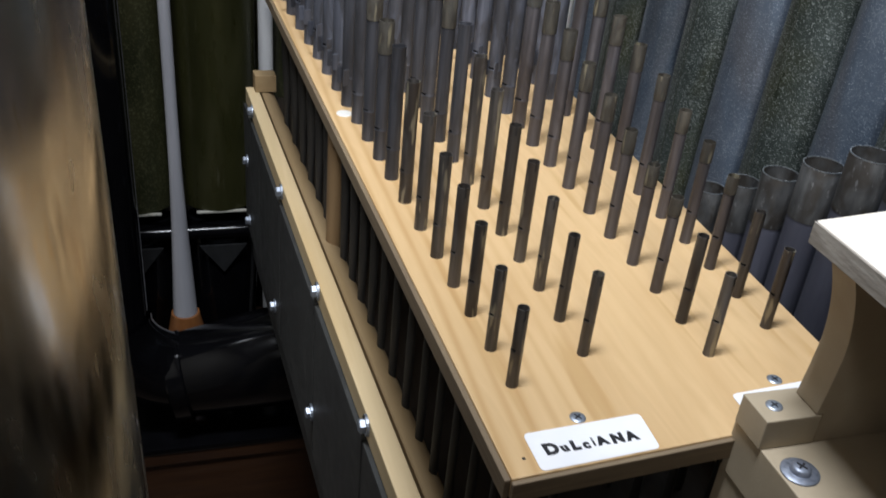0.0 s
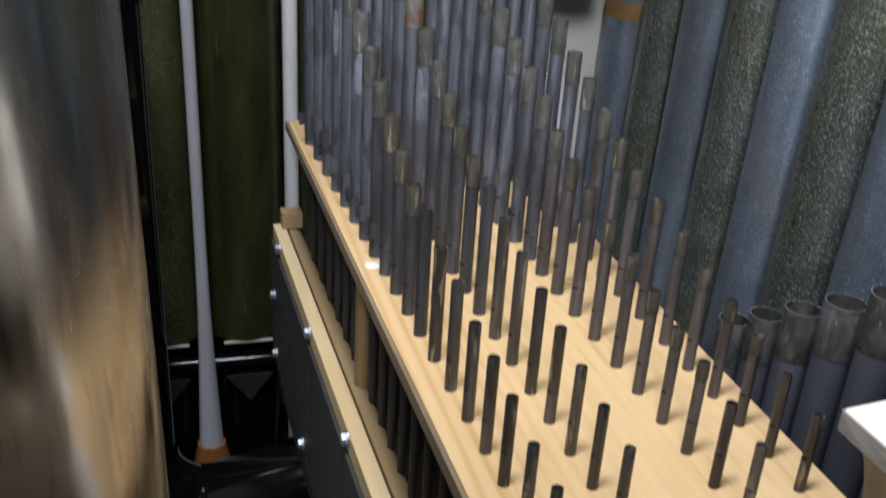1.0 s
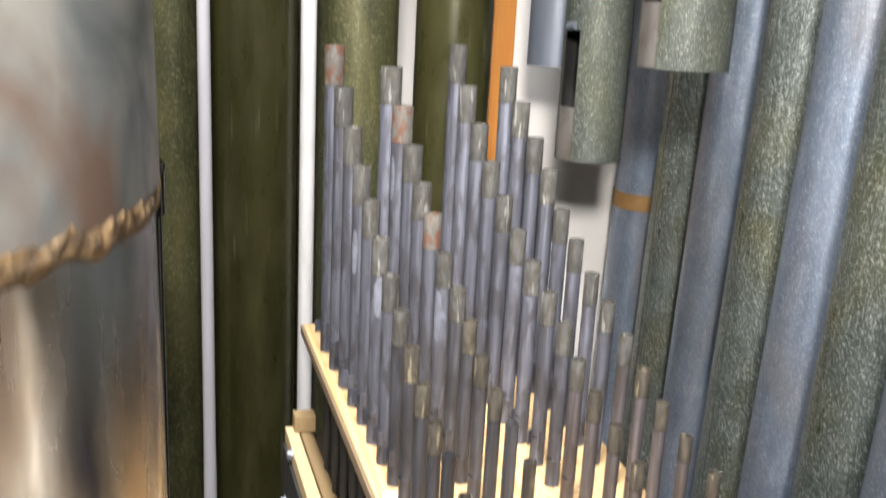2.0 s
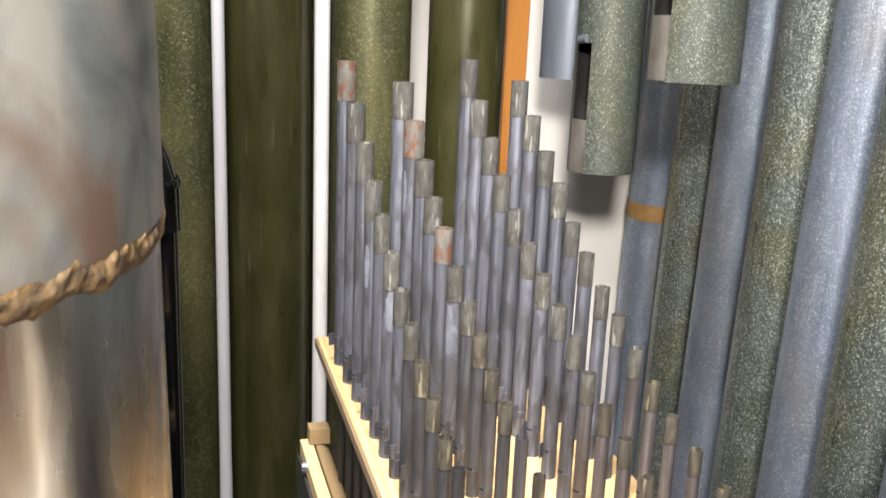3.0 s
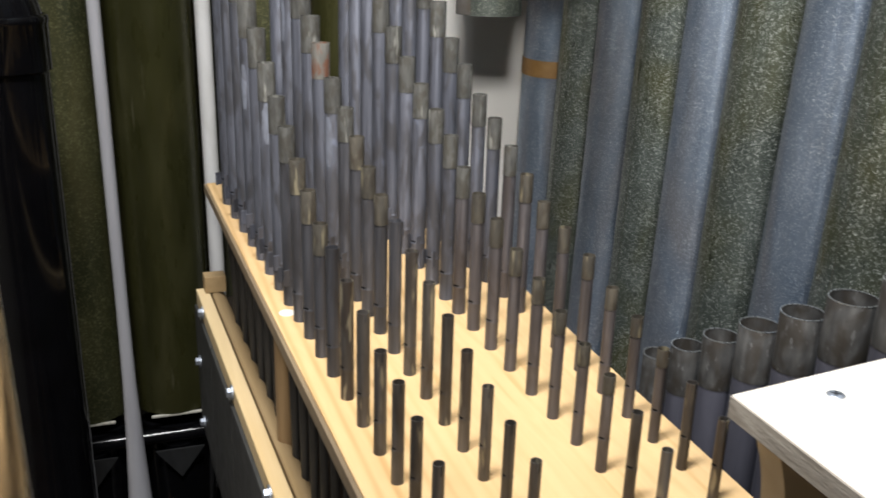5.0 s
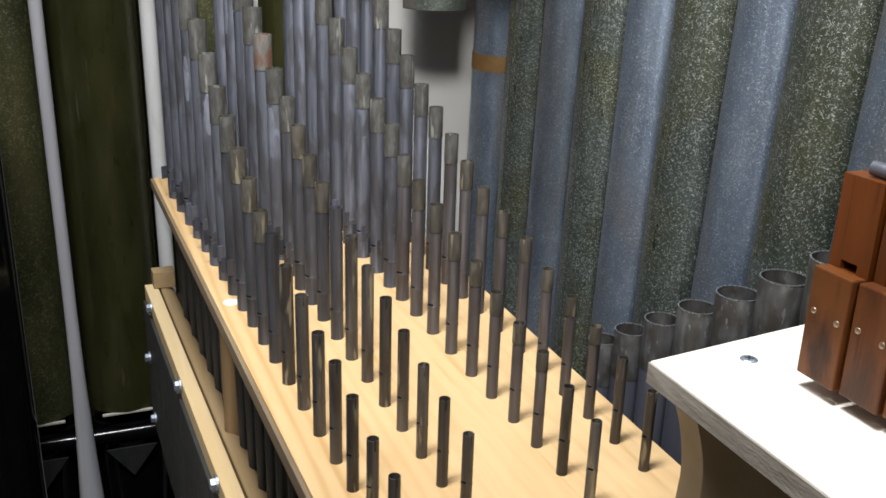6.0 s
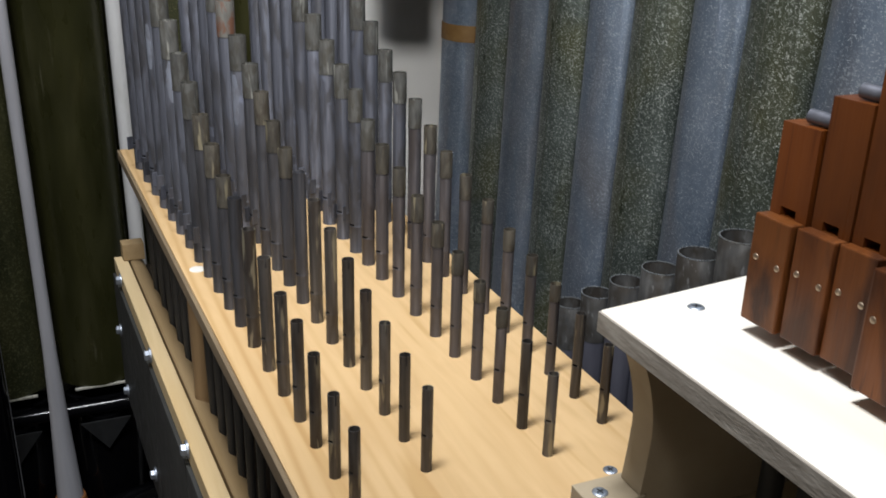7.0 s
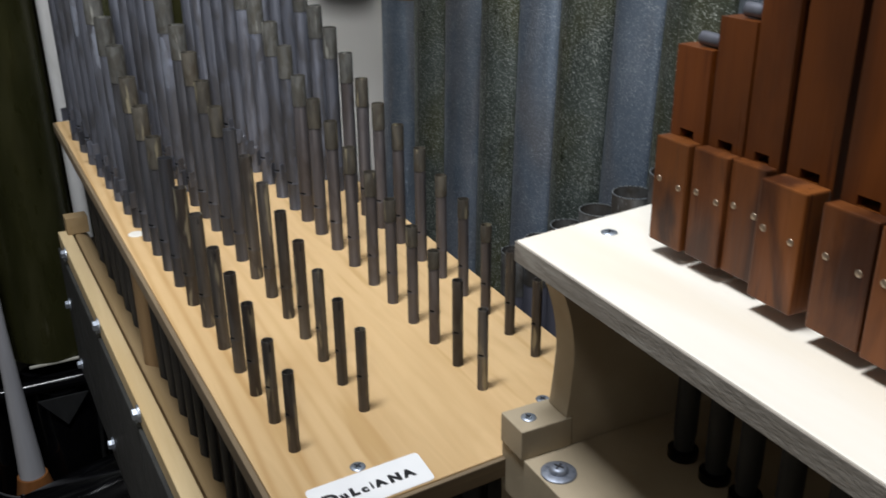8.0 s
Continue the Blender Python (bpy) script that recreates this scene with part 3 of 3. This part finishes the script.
    prof = [(r * 1.03, -0.012), (r * 1.03, 0.0004), (r * 1.0, 0.001), (r * 1.0, zm - 0.002), (r * 1.05, zm - 0.0012), (r * 1.05, zm - 0.0006), (r, zm), (r, zm + cut), *lip, (r, stop - slot - 0.0001), (r, stop), (r - rim, stop), (r - rim, stop - slot - 0.0001), (r - rim, zm + cut + 0.004), (r - rim, zm + 0.003)]
    part("body", lathe(prof, seg, skip=lambda i, j: (i == 6 and (j <= 1 or j >= seg - 2)) or (slot and i in (8, 9, 10) and j == 4)), body_mat, ob, "", smooth=True)
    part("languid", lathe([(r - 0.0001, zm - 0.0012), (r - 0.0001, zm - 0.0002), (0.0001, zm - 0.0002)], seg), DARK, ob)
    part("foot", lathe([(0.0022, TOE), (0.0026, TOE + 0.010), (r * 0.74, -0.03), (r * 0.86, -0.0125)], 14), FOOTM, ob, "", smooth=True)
    if sleeve:
        rs = r + 0.0002 + 0.005 * d
        prof = [(rs, top - sleeve), (rs, top - 0.0003), (rs - 0.0001, top), (rs - 0.0004, top), (rs - 0.0004, top - sleeve), (rs, top - sleeve)]
        part("tuning_sleeve", lathe(prof, seg), sleeve_mat, ob, "tarnished tuning sleeve", smooth=True)
    if ears:
        for s in (-1, 1):
            w = r * 0.78
            part("ear", box(r * 0.55, r * 1.42, s * w - 0.0004, s * w + 0.0004, zm - 0.006, zm + cut + 0.005, 0.0002, seg=1), body_mat, ob)
    return ob


def bloom(ob, r, z0, z1, turn, spread, seed):
    """A pale worn patch with a ragged outline on a pipe's skin."""
    bm = bmesh.new()
    cols, lines = 9, 14
    grid = []
    for v in range(lines + 1):
        z = z0 + (z1 - z0) * v / lines
        wide = spread * math.sin(math.pi * (0.06 + 0.88 * v / lines)) ** 0.5
        lo = turn - wide * (1 + 0.3 * noise.noise((seed, z * 260, 0.0)))
        hi = turn + wide * (1 + 0.3 * noise.noise((seed, z * 260, 9.0)))
        grid.append([bm.verts.new(((r + 0.00012) * math.cos(math.radians(lo + (hi - lo) * u / cols)), (r + 0.00012) * math.sin(math.radians(lo + (hi - lo) * u / cols)), z)) for u in range(cols + 1)])
    for v in range(lines):
        for u in range(cols):
            bm.faces.new((grid[v][u], grid[v][u + 1], grid[v + 1][u + 1], grid[v + 1][u]))
    part("bloom", bm, BLOOM, ob, "pale bluish bloom on the metal", smooth=True)


# patches: row, number, how far under the top they start and end, turn and half width in degrees
BLOOMS = [("b", 12, 0.029, 0.068, 12, 30), ("a", 13, 0.029, 0.060, 52, 46), ("a", 15, 0.052, 0.088, 30, 22), ("b", 16, 0.045, 0.085, 8, 18)]
rnd = random.Random(11)
DUL = "slender grey metal organ pipe standing in the rack board"
for row, (x0, dx) in LINES.items():
    for i, (y, top) in enumerate(zip(YS[row], TOPS[row])):
        d = 0.0053 + 0.00027 * i + 0.000023 * i * i + (0.0005 * max(0, i - 10) if row == "b" else 0.0)
        small = i < 8
        k = i + (2 if row in "cd" else 0)
        # Darker metals towards the front: the pipes' dark reflections put into their colour.
        body = (LEADD if k < 4 else LEADV if k < 12 else LEAD) if row in "cd" else (LEADD if k < 7 else LEADM if k < 12 else LEAD)
        smat = LEADD if k < 4 else (BRASSY if k < 11 else SLEEVE)
        label = "short metal pipe in the rack board, dark reflections in its colour" if small else DUL
        if (row, i) in (("b", 13), ("a", 18), ("b", 16)):
            smat = RUSTY
            label = "slender grey metal organ pipe with a rust-stained sleeve"
        sl = (0.0065 + 0.00165 * i) if i >= (8 if row in "ab" else 2) else 0.0
        turned = 205 + rnd.uniform(-14, 14)
        ob = flue_pipe(x0 + dx * y, y, top, d, "small organ pipes in rows", sl, smat, body, label, turned, i > 10)
        for at_row, number, upper, lower, turn, spread in BLOOMS:
            if (at_row, number) == (row, i):
                bloom(ob, d / 2, top - lower, top - upper, turn, spread, 7.0 * i)

# ---- open pipes beside the board ----
for k in range(9):
    y = 0.3495 - 0.0426 * k
    top = -0.102 + 0.0280 * k
    r = 0.0132 + 0.0005 * k
    ob = thing("open_pipe", "open-topped tin organ pipe with a bluish lower body", "organ pipe", (0.36, y, 0), 0, "open pipes beside the board")
    part("upper_body", lathe([(r + 0.0006, top - 0.044), (r + 0.0006, top - 0.0003), (r + 0.0004, top), (r, top), (r, top - 0.2)], 32), TIN, ob, "dull tin upper sleeve", smooth=True)
    part("rim", lathe([(r + 0.0007, top - 0.0005), (r + 0.0007, top + 0.0003), (r - 0.0002, top + 0.0003), (r - 0.0002, top - 0.0005)], 32), RIMM, ob, "bright worn rim", smooth=True)
    part("lower_body", lathe([(0.004, -0.45), (r * 0.9, -0.30), (r + 0.0002, -0.29), (r + 0.0002, top - 0.043)], 28), TINB, ob, "bluish grey metal body", smooth=True)

# ---- tall zinc pipes on the right ----
ZINC_ROW = [(0.568, 1.046), (0.566, 0.915), (0.555, 0.787), (0.542, 0.660), (0.526, 0.542), (0.510, 0.435), (0.504, 0.336), (0.484, 0.242), (0.474, 0.150), (0.466, 0.055), (0.460, -0.04), (0.455, -0.135)]
for k, (x, y) in enumerate(ZINC_ROW):
    r = 0.045
    green = k % 2 == 1
    ob = thing("tall_pipe", "tall green spangled zinc bass pipe" if green else "tall blue-grey zinc bass pipe", "organ pipe", (x, y, 0), 0, "tall bass pipes")
    ob.matrix_world = Matrix.Translation((x, y, 0)) @ Vector((0, 0, 1)).rotation_difference(Vector((-0.0075, -0.055, 1))).to_matrix().to_4x4()
    body = part("body", lathe([(0.02, -1.05), (r, -0.62), (r, 0.95), (r - 0.001, 0.95), (r - 0.001, 0.6)], 48), HAMMER if green else ZINC, ob, "", smooth=True)
    part("toe", lathe([(0.012, FLOOR), (0.02, -1.05)], 20), TINB, ob, "", smooth=True)
    if green:
        bm = box(r - 0.0004, r + 0.0004, -0.0006, 0.0006, -0.62, 0.95, 0.0002, seg=1)
        bmesh.ops.rotate(bm, verts=bm.verts, matrix=Matrix.Rotation(math.radians(184 + 5 * math.sin(2.3 * k)), 3, "Z"))
        part("seam", bm, SEAMM, ob, "dull soldered seam")
    if k == 0:
        part("tape_band", lathe([(r + 0.0005, 0.0495), (r + 0.0012, 0.0497), (r + 0.0012, 0.0758), (r + 0.0005, 0.076)], 48), TAPE, ob, "band of tan tape", smooth=True)

# ---- mitred pipes hanging in front ----


def hanging_pipe(x, y, bottom, r, material, label, slot_z, slot_turn, back, slotted=True):
    """A bass pipe bent over at the top: its open end with a tuning slot hangs down."""
    ob = thing("mitred_pipe", label, "organ pipe", (x, y, 0), 0, "mitred bass pipes")
    top = 1.15
    seg = 40
    rings = [(r - 0.0012, bottom + 0.0005), (r - 0.0012, bottom), (r, bottom), (r, slot_z), (r, slot_z + 0.09), (r, top)]
    c = round(slot_turn / 360 * seg)
    part("body", lathe(rings, seg, skip=lambda i, j: slotted and i == 3 and c - 2 <= j < c + 2), material, ob, "", smooth=True)
    part("bore", lathe([(r - 0.0013, top), (r - 0.0013, slot_z + 0.09), (r - 0.0013, slot_z), (r - 0.0013, bottom + 0.0004)], seg, skip=lambda i, j: slotted and i == 1 and c - 2 <= j < c + 2), BORE, ob, "inside of the pipe, darkened for its shade", smooth=True)
    a0, a1 = math.radians((c - 2) * 9), math.radians((c + 2) * 9)
    plate = [((r + 0.0008) * math.cos(a0 + (a1 - a0) * q / 6), (r + 0.0008) * math.sin(a0 + (a1 - a0) * q / 6)) for q in range(7)]
    plate += [((r - 0.0002) * math.cos(a1 + (a0 - a1) * q / 6), (r - 0.0002) * math.sin(a1 + (a0 - a1) * q / 6)) for q in range(7)]
    if slotted:
        part("slot_plate", prism(plate, bottom + 0.001, slot_z), PLATE, ob, "pale soldered plate under the tuning slot")
    if slotted:
        part("flap", tube([(r * 1.02 * math.cos(math.radians(slot_turn - 9)), r * 1.02 * math.sin(math.radians(slot_turn - 9)), slot_z + 0.093), (r * 1.03 * math.cos(math.radians(slot_turn + 9)), r * 1.03 * math.sin(math.radians(slot_turn + 9)), slot_z + 0.095)], 0.005, 12), GREYZ, ob, "rolled zinc tuning flap", smooth=True)
    part("bend", tube([(back / 2 - back / 2 * math.cos(a * math.pi / 12), 0, top + abs(back) / 2 * math.sin(a * math.pi / 12)) for a in range(13)], r, 24, False), material, ob, "", smooth=True)
    part("standing_leg", lathe([(r, FLOOR), (r, top)], 24, cx=back), material, ob, "", smooth=True)
    return ob


hanging_pipe(0.346, 0.772, 0.166, 0.0405, MITRE, "green spangled zinc pipe bent over with its slotted end hanging", 0.230, 198, 0.36)
hanging_pipe(0.345, 0.562, 0.288, 0.0450, MITRE, "green spangled zinc pipe bent over with its slotted end hanging", 0.350, 186, 0.36)
hanging_pipe(0.338, 0.885, 0.272, 0.0370, GREYZ, "plain blue-grey zinc pipe bent over with its end hanging", 0.40, 208, 0.38, False)

# ---- tall olive pipes at the back ----


def olive_pipe(x, y, r, material, label):
    ob = thing("bass_pipe", label, "organ pipe", (x, y, 0), 0, "olive bass pipes")
    mouth = -0.333
    part("body", lathe([(r - 0.0015, mouth + 0.05), (r - 0.0015, mouth), (r, mouth), (r, 1.25), (r - 0.002, 1.25), (r - 0.002, 1.1)], 48), material, ob, "", smooth=True)
    part("upper_lip", box(-r * 0.62, r * 0.62, -r * 0.99, -r * 0.91, mouth - 0.0030, mouth - 0.0003, 0.0006), LIPM, ob, "bright edge of the lip")
    part("languid", lathe([(r * 0.97, mouth - 0.055), (r * 0.97, mouth - 0.020), (0.001, mouth - 0.020)], 40), BLACK, ob)
    part("beard", tube([(-r * 0.98, -r * 0.86, mouth - 0.033), (r * 0.98, -r * 0.86, mouth - 0.033)], 0.0095, 14), BLACK, ob, "black roller beard", smooth=True)
    part("foot", lathe([(0.018, FLOOR), (0.02, -1.0), (r, mouth - 0.07), (r, mouth - 0.055)], 40), BLACK, ob, "dark tapered foot", smooth=True)
    part("lower_lip", prism([(-r * 0.6, mouth - 0.050), (r * 0.6, mouth - 0.050), (0.0, mouth - 0.092)], -r * 1.06, -r * 1.01, axis="y"), LOWLIP, ob, "flattened grey lip")
    return ob


olive_pipe(-0.057, 0.828, 0.051, OLIVE, "tall olive green lacquered bass pipe with a cut mouth")
olive_pipe(-0.164, 0.828, 0.051, OLIVES, "tall speckled olive green bass pipe")
olive_pipe(-0.271, 0.828, 0.051, OLIVE, "tall olive green lacquered bass pipe")
olive_pipe(0.0685, 0.850, 0.0485, OLIVES, "tall speckled olive green bass pipe")
olive_pipe(0.188, 0.850, 0.0475, OLIVE, "tall olive green lacquered bass pipe")
# Added pipe that fills the gap with dark in place of deep shade.
olive_pipe(0.008, 0.945, 0.042, OLIVE, "olive green pipe added behind the others to darken a gap")
solid("wood_strip", box(0.326, 0.362, WALL - 0.025, WALL - 0.001, FLOOR, CEIL, 0.002), ORANGE, "orange varnished wooden strip against the white wall", "strip")

W = thing("slim_white_pipe", "slim straight white tube standing behind the chest", "tube", (0.0050, 0.808, 0))
part("tube", lathe([(0.0091, FLOOR), (0.0091, CEIL)], 28), WHITE, W, "", smooth=True)
T = thing("tapered_pipe", "pale grey tapered pipe flaring into an orange-brown boot", "organ pipe", (-0.1115, 0.770, 0))
prof = [(0.0072, 1.2), (0.0070, 0.2), (0.0072, -0.18), (0.0080, -0.27), (0.0102, -0.35), (0.0132, -0.42), (0.0160, -0.482)]
part("resonator", lathe(prof[::-1], 28), SILVER, T, "pale grey metal resonator", smooth=True)
part("boot", lathe([(0.03, FLOOR), (0.034, -0.60), (0.028, -0.53), (0.0185, -0.4825), (0.002, -0.4822)], 28), BOOT, T, "orange-brown boot", smooth=True)

# ---- black wind duct and low box ----
D = thing("wind_duct", "glossy black plastic wind duct with an elbow", "duct", (-0.197, 0.65, 0))
part("riser", lathe([(0.044, -0.40), (0.044, 0.14)], 40), BLACK, D, "", smooth=True)
part("collar", lathe([(0.044, 0.124), (0.0472, 0.126), (0.0478, 0.168), (0.0486, 0.1695), (0.0486, 0.1745), (0.0474, 0.1765), (0.045, 0.177)], 40), BLACK, D, "black coupling collar", smooth=True)
part("top_elbow", tube([(-0.07 + 0.07 * math.cos(a * math.pi / 20), 0, 0.16 + 0.07 * math.sin(a * math.pi / 20)) for a in range(11)] + [(-0.9, 0, 0.23)], 0.0447, 36), BLACK, D, "", smooth=True)
arc = [(0.09 - 0.09 * math.cos(a * math.pi / 20), 0, -0.40 - 0.09 * math.sin(a * math.pi / 20)) for a in range(11)]
part("elbow", tube(arc, 0.0475, 32, False), BLACK, D, "", smooth=True)
part("branch", tube([(0.070, 0, -0.497), (0.075, 0, -0.496), (0.20, 0, -0.478), (0.32, 0, -0.461)], [0.050, 0.054, 0.064, 0.068], 40), BLACK, D, "", smooth=True)
part("flange", tube([(0.062, 0, -0.499), (0.064, 0, -0.4986), (0.082, 0, -0.496), (0.084, 0, -0.4957)], [0.053, 0.0565, 0.0575, 0.0555], 40), BLACK, D, "black coupling flange", smooth=True)
LB = thing("low_wooden_box", "dark brown wooden wind box under the duct", "wind box")
part("top_board", box(-0.24, 0.3, 0.600, 0.95, -0.600, -0.580, 0.003), BROWNB, LB)
part("front_board", box(-0.235, 0.295, 0.604, 0.622, -0.95, -0.6005, 0.002), BROWNB, LB)
part("carcase", box(-0.235, 0.295, 0.6225, 0.945, FLOOR, -0.6005, 0.002), BROWNB, LB)
solid("black_ledge", box(-0.25, 0.3, 0.598, 0.72, -0.5798, -0.570, 0.003), BLACK, "glossy black ledge lying on the wooden box", "ledge")

# ---- great pipe close on the left ----
R = 0.092
G = thing("great_pipe", "large tarnished metal pipe with a rough solder seam and painted tan reflections", "organ pipe")
AXIS = Vector((-0.0093, -0.0113, 1.0)).normalized()
G.matrix_world = Matrix.Translation((-0.2119, -0.0586, 0.2808)) @ Vector((0, 0, 1)).rotation_difference(AXIS).to_matrix().to_4x4() @ Matrix.Translation((0, 0, -0.28))
part("lower_body", lathe([(R - 0.0004, FLOOR), (R - 0.0002, -0.1), (R - 0.0012, 0.2825)], 128), BIGTIN, G, "scratched reflective tin with tan reflections put into its colour", smooth=True)
part("upper_body", lathe([(R - 0.0012, 0.2825), (R, 0.2855), (R - 0.001, 0.75)], 128), BIGZINC, G, "dull blue-grey zinc with reddish stains", smooth=True)
RS = R - 0.0011
RINGS = 12
bm = lathe([(RS - 0.0006 + 0.0017 * math.sin(math.pi * q / (RINGS - 1)) ** 0.6, 0.2785 + 0.0088 * q / (RINGS - 1)) for q in range(RINGS)], 420)
for v in bm.verts:
    a = math.atan2(v.co.y, v.co.x)
    p = (math.cos(a) * 9, math.sin(a) * 9, 0.0)
    wander = noise.noise(p) * 0.0022
    lump = noise.noise((math.cos(a) * 34, math.sin(a) * 34, v.co.z * 420)) * 0.0006 + noise.noise((math.cos(a) * 90, math.sin(a) * 90, v.co.z * 900)) * 0.0005
    ragged = noise.noise((math.cos(a) * 26, math.sin(a) * 26, 5.0 if v.co.z > 0.283 else -5.0)) * 0.0004
    v.co.z += wander + ragged
    grow = 1 + lump / R
    v.co.x, v.co.y = v.co.x * grow, v.co.y * grow
part("solder_seam", bm, SOLDER, G, "rough brown solder seam", smooth=True)

# ---- rack of wooden pipes on the right ----
RK = thing("pipe_rack", "pale wooden rack with a curved bracket, block and washered bolt", "pipe rack")
SZ = 0.104
def shelf_x(y):
    return 0.1125 + 0.006 * (y + 0.057)


TH = 0.0086
part("shelf", prism([(shelf_x(-0.80) + 0.0010, -0.80), (0.42, -0.80), (0.42, -0.0225), (0.1135, -0.0570)], SZ - TH, SZ, 0.0008), PALE, RK, "pale smooth shelf top")
part("shelf_edge", prism([(shelf_x(-0.80), -0.80), (shelf_x(-0.80) + 0.0009, -0.80), (0.1134, -0.0571), (0.1125, -0.0572)], SZ - TH - 0.0002, SZ - 0.0003, 0.0003), SAWN, RK, "rough-sawn shelf edge, greyed for the shade on it")
curve = [(0.1200, SZ - TH)] + [(0.1212 + 0.0138 * math.sin(q / 12 * math.pi / 2) ** 0.8, SZ - TH - 0.046 * q / 12) for q in range(13)]
curve += [(0.1340, 0.036), (0.1325, 0.0229)]
part("bracket", prism(curve + [(0.1358, 0.0229), (0.1360, 0.0082), (0.40, 0.0082), (0.40, SZ - TH)], -0.0698, -0.0560, 0.0003, "y"), MDF, RK, "curved fibreboard bracket")
part("block", box(0.1102, 0.1354, -0.0702, -0.0528, 0.0082, 0.0225, 0.0006), MDF, RK, "small fibreboard block")
part("base_board", box(0.1116, 0.42, -0.80, -0.0515, -0.018, 0.008, 0.0006), MDF, RK, "pale fibreboard base")
part("base_lower", box(0.1129, 0.42, -0.80, -0.0495, -0.06, -0.0185, 0.0006), MDF, RK, "second fibreboard layer")
part("leg", box(0.13, 0.40, -0.78, -0.08, FLOOR, -0.0605), PANEL, RK, "dark cabinet below")
screw_head(RK, (0.1186, -0.0618, 0.0226), 0.0034, turn=15)
wb = part("washer", lathe([(0.0032, 0.0011), (0.0068, 0.0011), (0.0075, 0.0006), (0.0075, 0.0)], 36), WASHER, RK, "wide galvanised washer", (0.1199, -0.0841, 0.0081), True)
screw_head(wb, (0, 0, 0.0012), 0.0042, turn=30, material=WASHER, dome=0.0022)
screw_head(RK, (0.1501, -0.0680, SZ + 0.0001), 0.0034, turn=50)


def box_with_slot(x0, x1, h, z0, z1, sh, s0, s1, depth):
    """A square pipe body whose front has a real mouth slot cut into it."""
    bm = bmesh.new()
    o = [bm.verts.new(p) for p in ((x0, -h, z0), (x0, h, z0), (x0, h, z1), (x0, -h, z1), (x1, -h, z0), (x1, h, z0), (x1, h, z1), (x1, -h, z1))]
    a = [bm.verts.new((x0, u, v)) for u, v in ((-sh, s0), (sh, s0), (sh, s1), (-sh, s1))]
    b = [bm.verts.new((x0 + depth, u, v)) for u, v in ((-sh, s0), (sh, s0), (sh, s1), (-sh, s1))]
    for q in range(4):
        w = (q + 1) % 4
        bm.faces.new((o[q], o[w], a[w], a[q]))
        bm.faces.new((a[q], a[w], b[w], b[q]))
        bm.faces.new((o[w], o[q], o[q + 4], o[w + 4]))
    bm.faces.new(b), bm.faces.new(o[7:3:-1])
    bmesh.ops.recalc_face_normals(bm, faces=bm.faces[:])
    return bm


def wooden_pipe(y, w, front, back, top, label):
    """A square wooden flue pipe: body with a mouth slot, screwed cap, tuning roll and a foot through the shelf."""
    ob = thing("wooden_pipe", label, "organ pipe", (front, y, 0), 0, "wooden pipes on the rack")
    h, dep = w / 2, 0.030
    zb, zc = SZ + 0.0065, SZ + 0.0465
    bx, slot = back - front, 0.0032
    part("body", box_with_slot(bx, bx + dep, h, zb, top, h * 0.42, zc - 0.001, zc - 0.001 + slot, 0.012), MAHOG, ob, "varnished mahogany body")
    cap = part("cap", box(0, bx - 0.0002, -h, h, zb - 0.001, zc - 0.0008, 0.0007), CAPWOOD, ob, "mahogany mouth cap")
    for s in (-1, 1):
        part("screw", lathe([(0.0012, 0), (0.0011, 0.0003), (0.0007, 0.0005), (0.0001, 0.0005)], 14), BRASS, cap, "small dull screw", (0, s * h * 0.62, zb + 0.0232 + s * 0.0004), True, (0, -90, 0))
    part("tuning_roll", tube([(bx + 0.0045, h * 0.15, top + 0.0028), (bx + 0.0055, -h * 1.0, top + 0.0024)], 0.0025, 16), ROLLM, ob, "rolled grey metal tuner", smooth=True)
    # Dark slab on the solid top, painted shade of an open end.
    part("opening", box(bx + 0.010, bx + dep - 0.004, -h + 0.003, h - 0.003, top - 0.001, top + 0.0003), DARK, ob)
    part("foot", lathe([(0.0035, 0.0085), (0.0048, 0.02), (0.0048, SZ + 0.007)], 16), FOOTM, ob, "metal foot darkened for the shade under the shelf", (bx + dep / 2, 0, 0), True)
    part("foot_ring", lathe([(0.0065, 0.0082), (0.0065, 0.012), (0.004, 0.0125)], 18), BLACK, ob, "", (bx + dep / 2, 0, 0), True)
    return ob


# far end of each cap, its width, its front and its depth
CAPS = [(-0.0897, 0.0170, 0.1520, 0.0062), (-0.1082, 0.0163, 0.1533, 0.0060), (-0.1250, 0.0152, 0.1550, 0.0050), (-0.1443, 0.0183, 0.1486, 0.0105), (-0.1694, 0.0191, 0.1480, 0.0065)]
for k in range(5, 20):
    y, w = CAPS[-1][:2]
    CAPS.append((y - w - (0.006 if k % 3 == 1 else 0.0015), 0.0195 + 0.0006 * (k - 4), 0.1480 - 0.0008 * (k - 4) - (0.005 if k % 4 == 3 else 0.0), 0.0065 + (0.005 if k % 4 == 3 else 0.0)))
tops = 0.1818
for k, (y, w, front, depth) in enumerate(CAPS):
    wooden_pipe(y - w / 2, w, front, front + depth, tops, "square varnished mahogany pipe with a screwed cap")
    tops += 0.0118 + 0.0024 * k
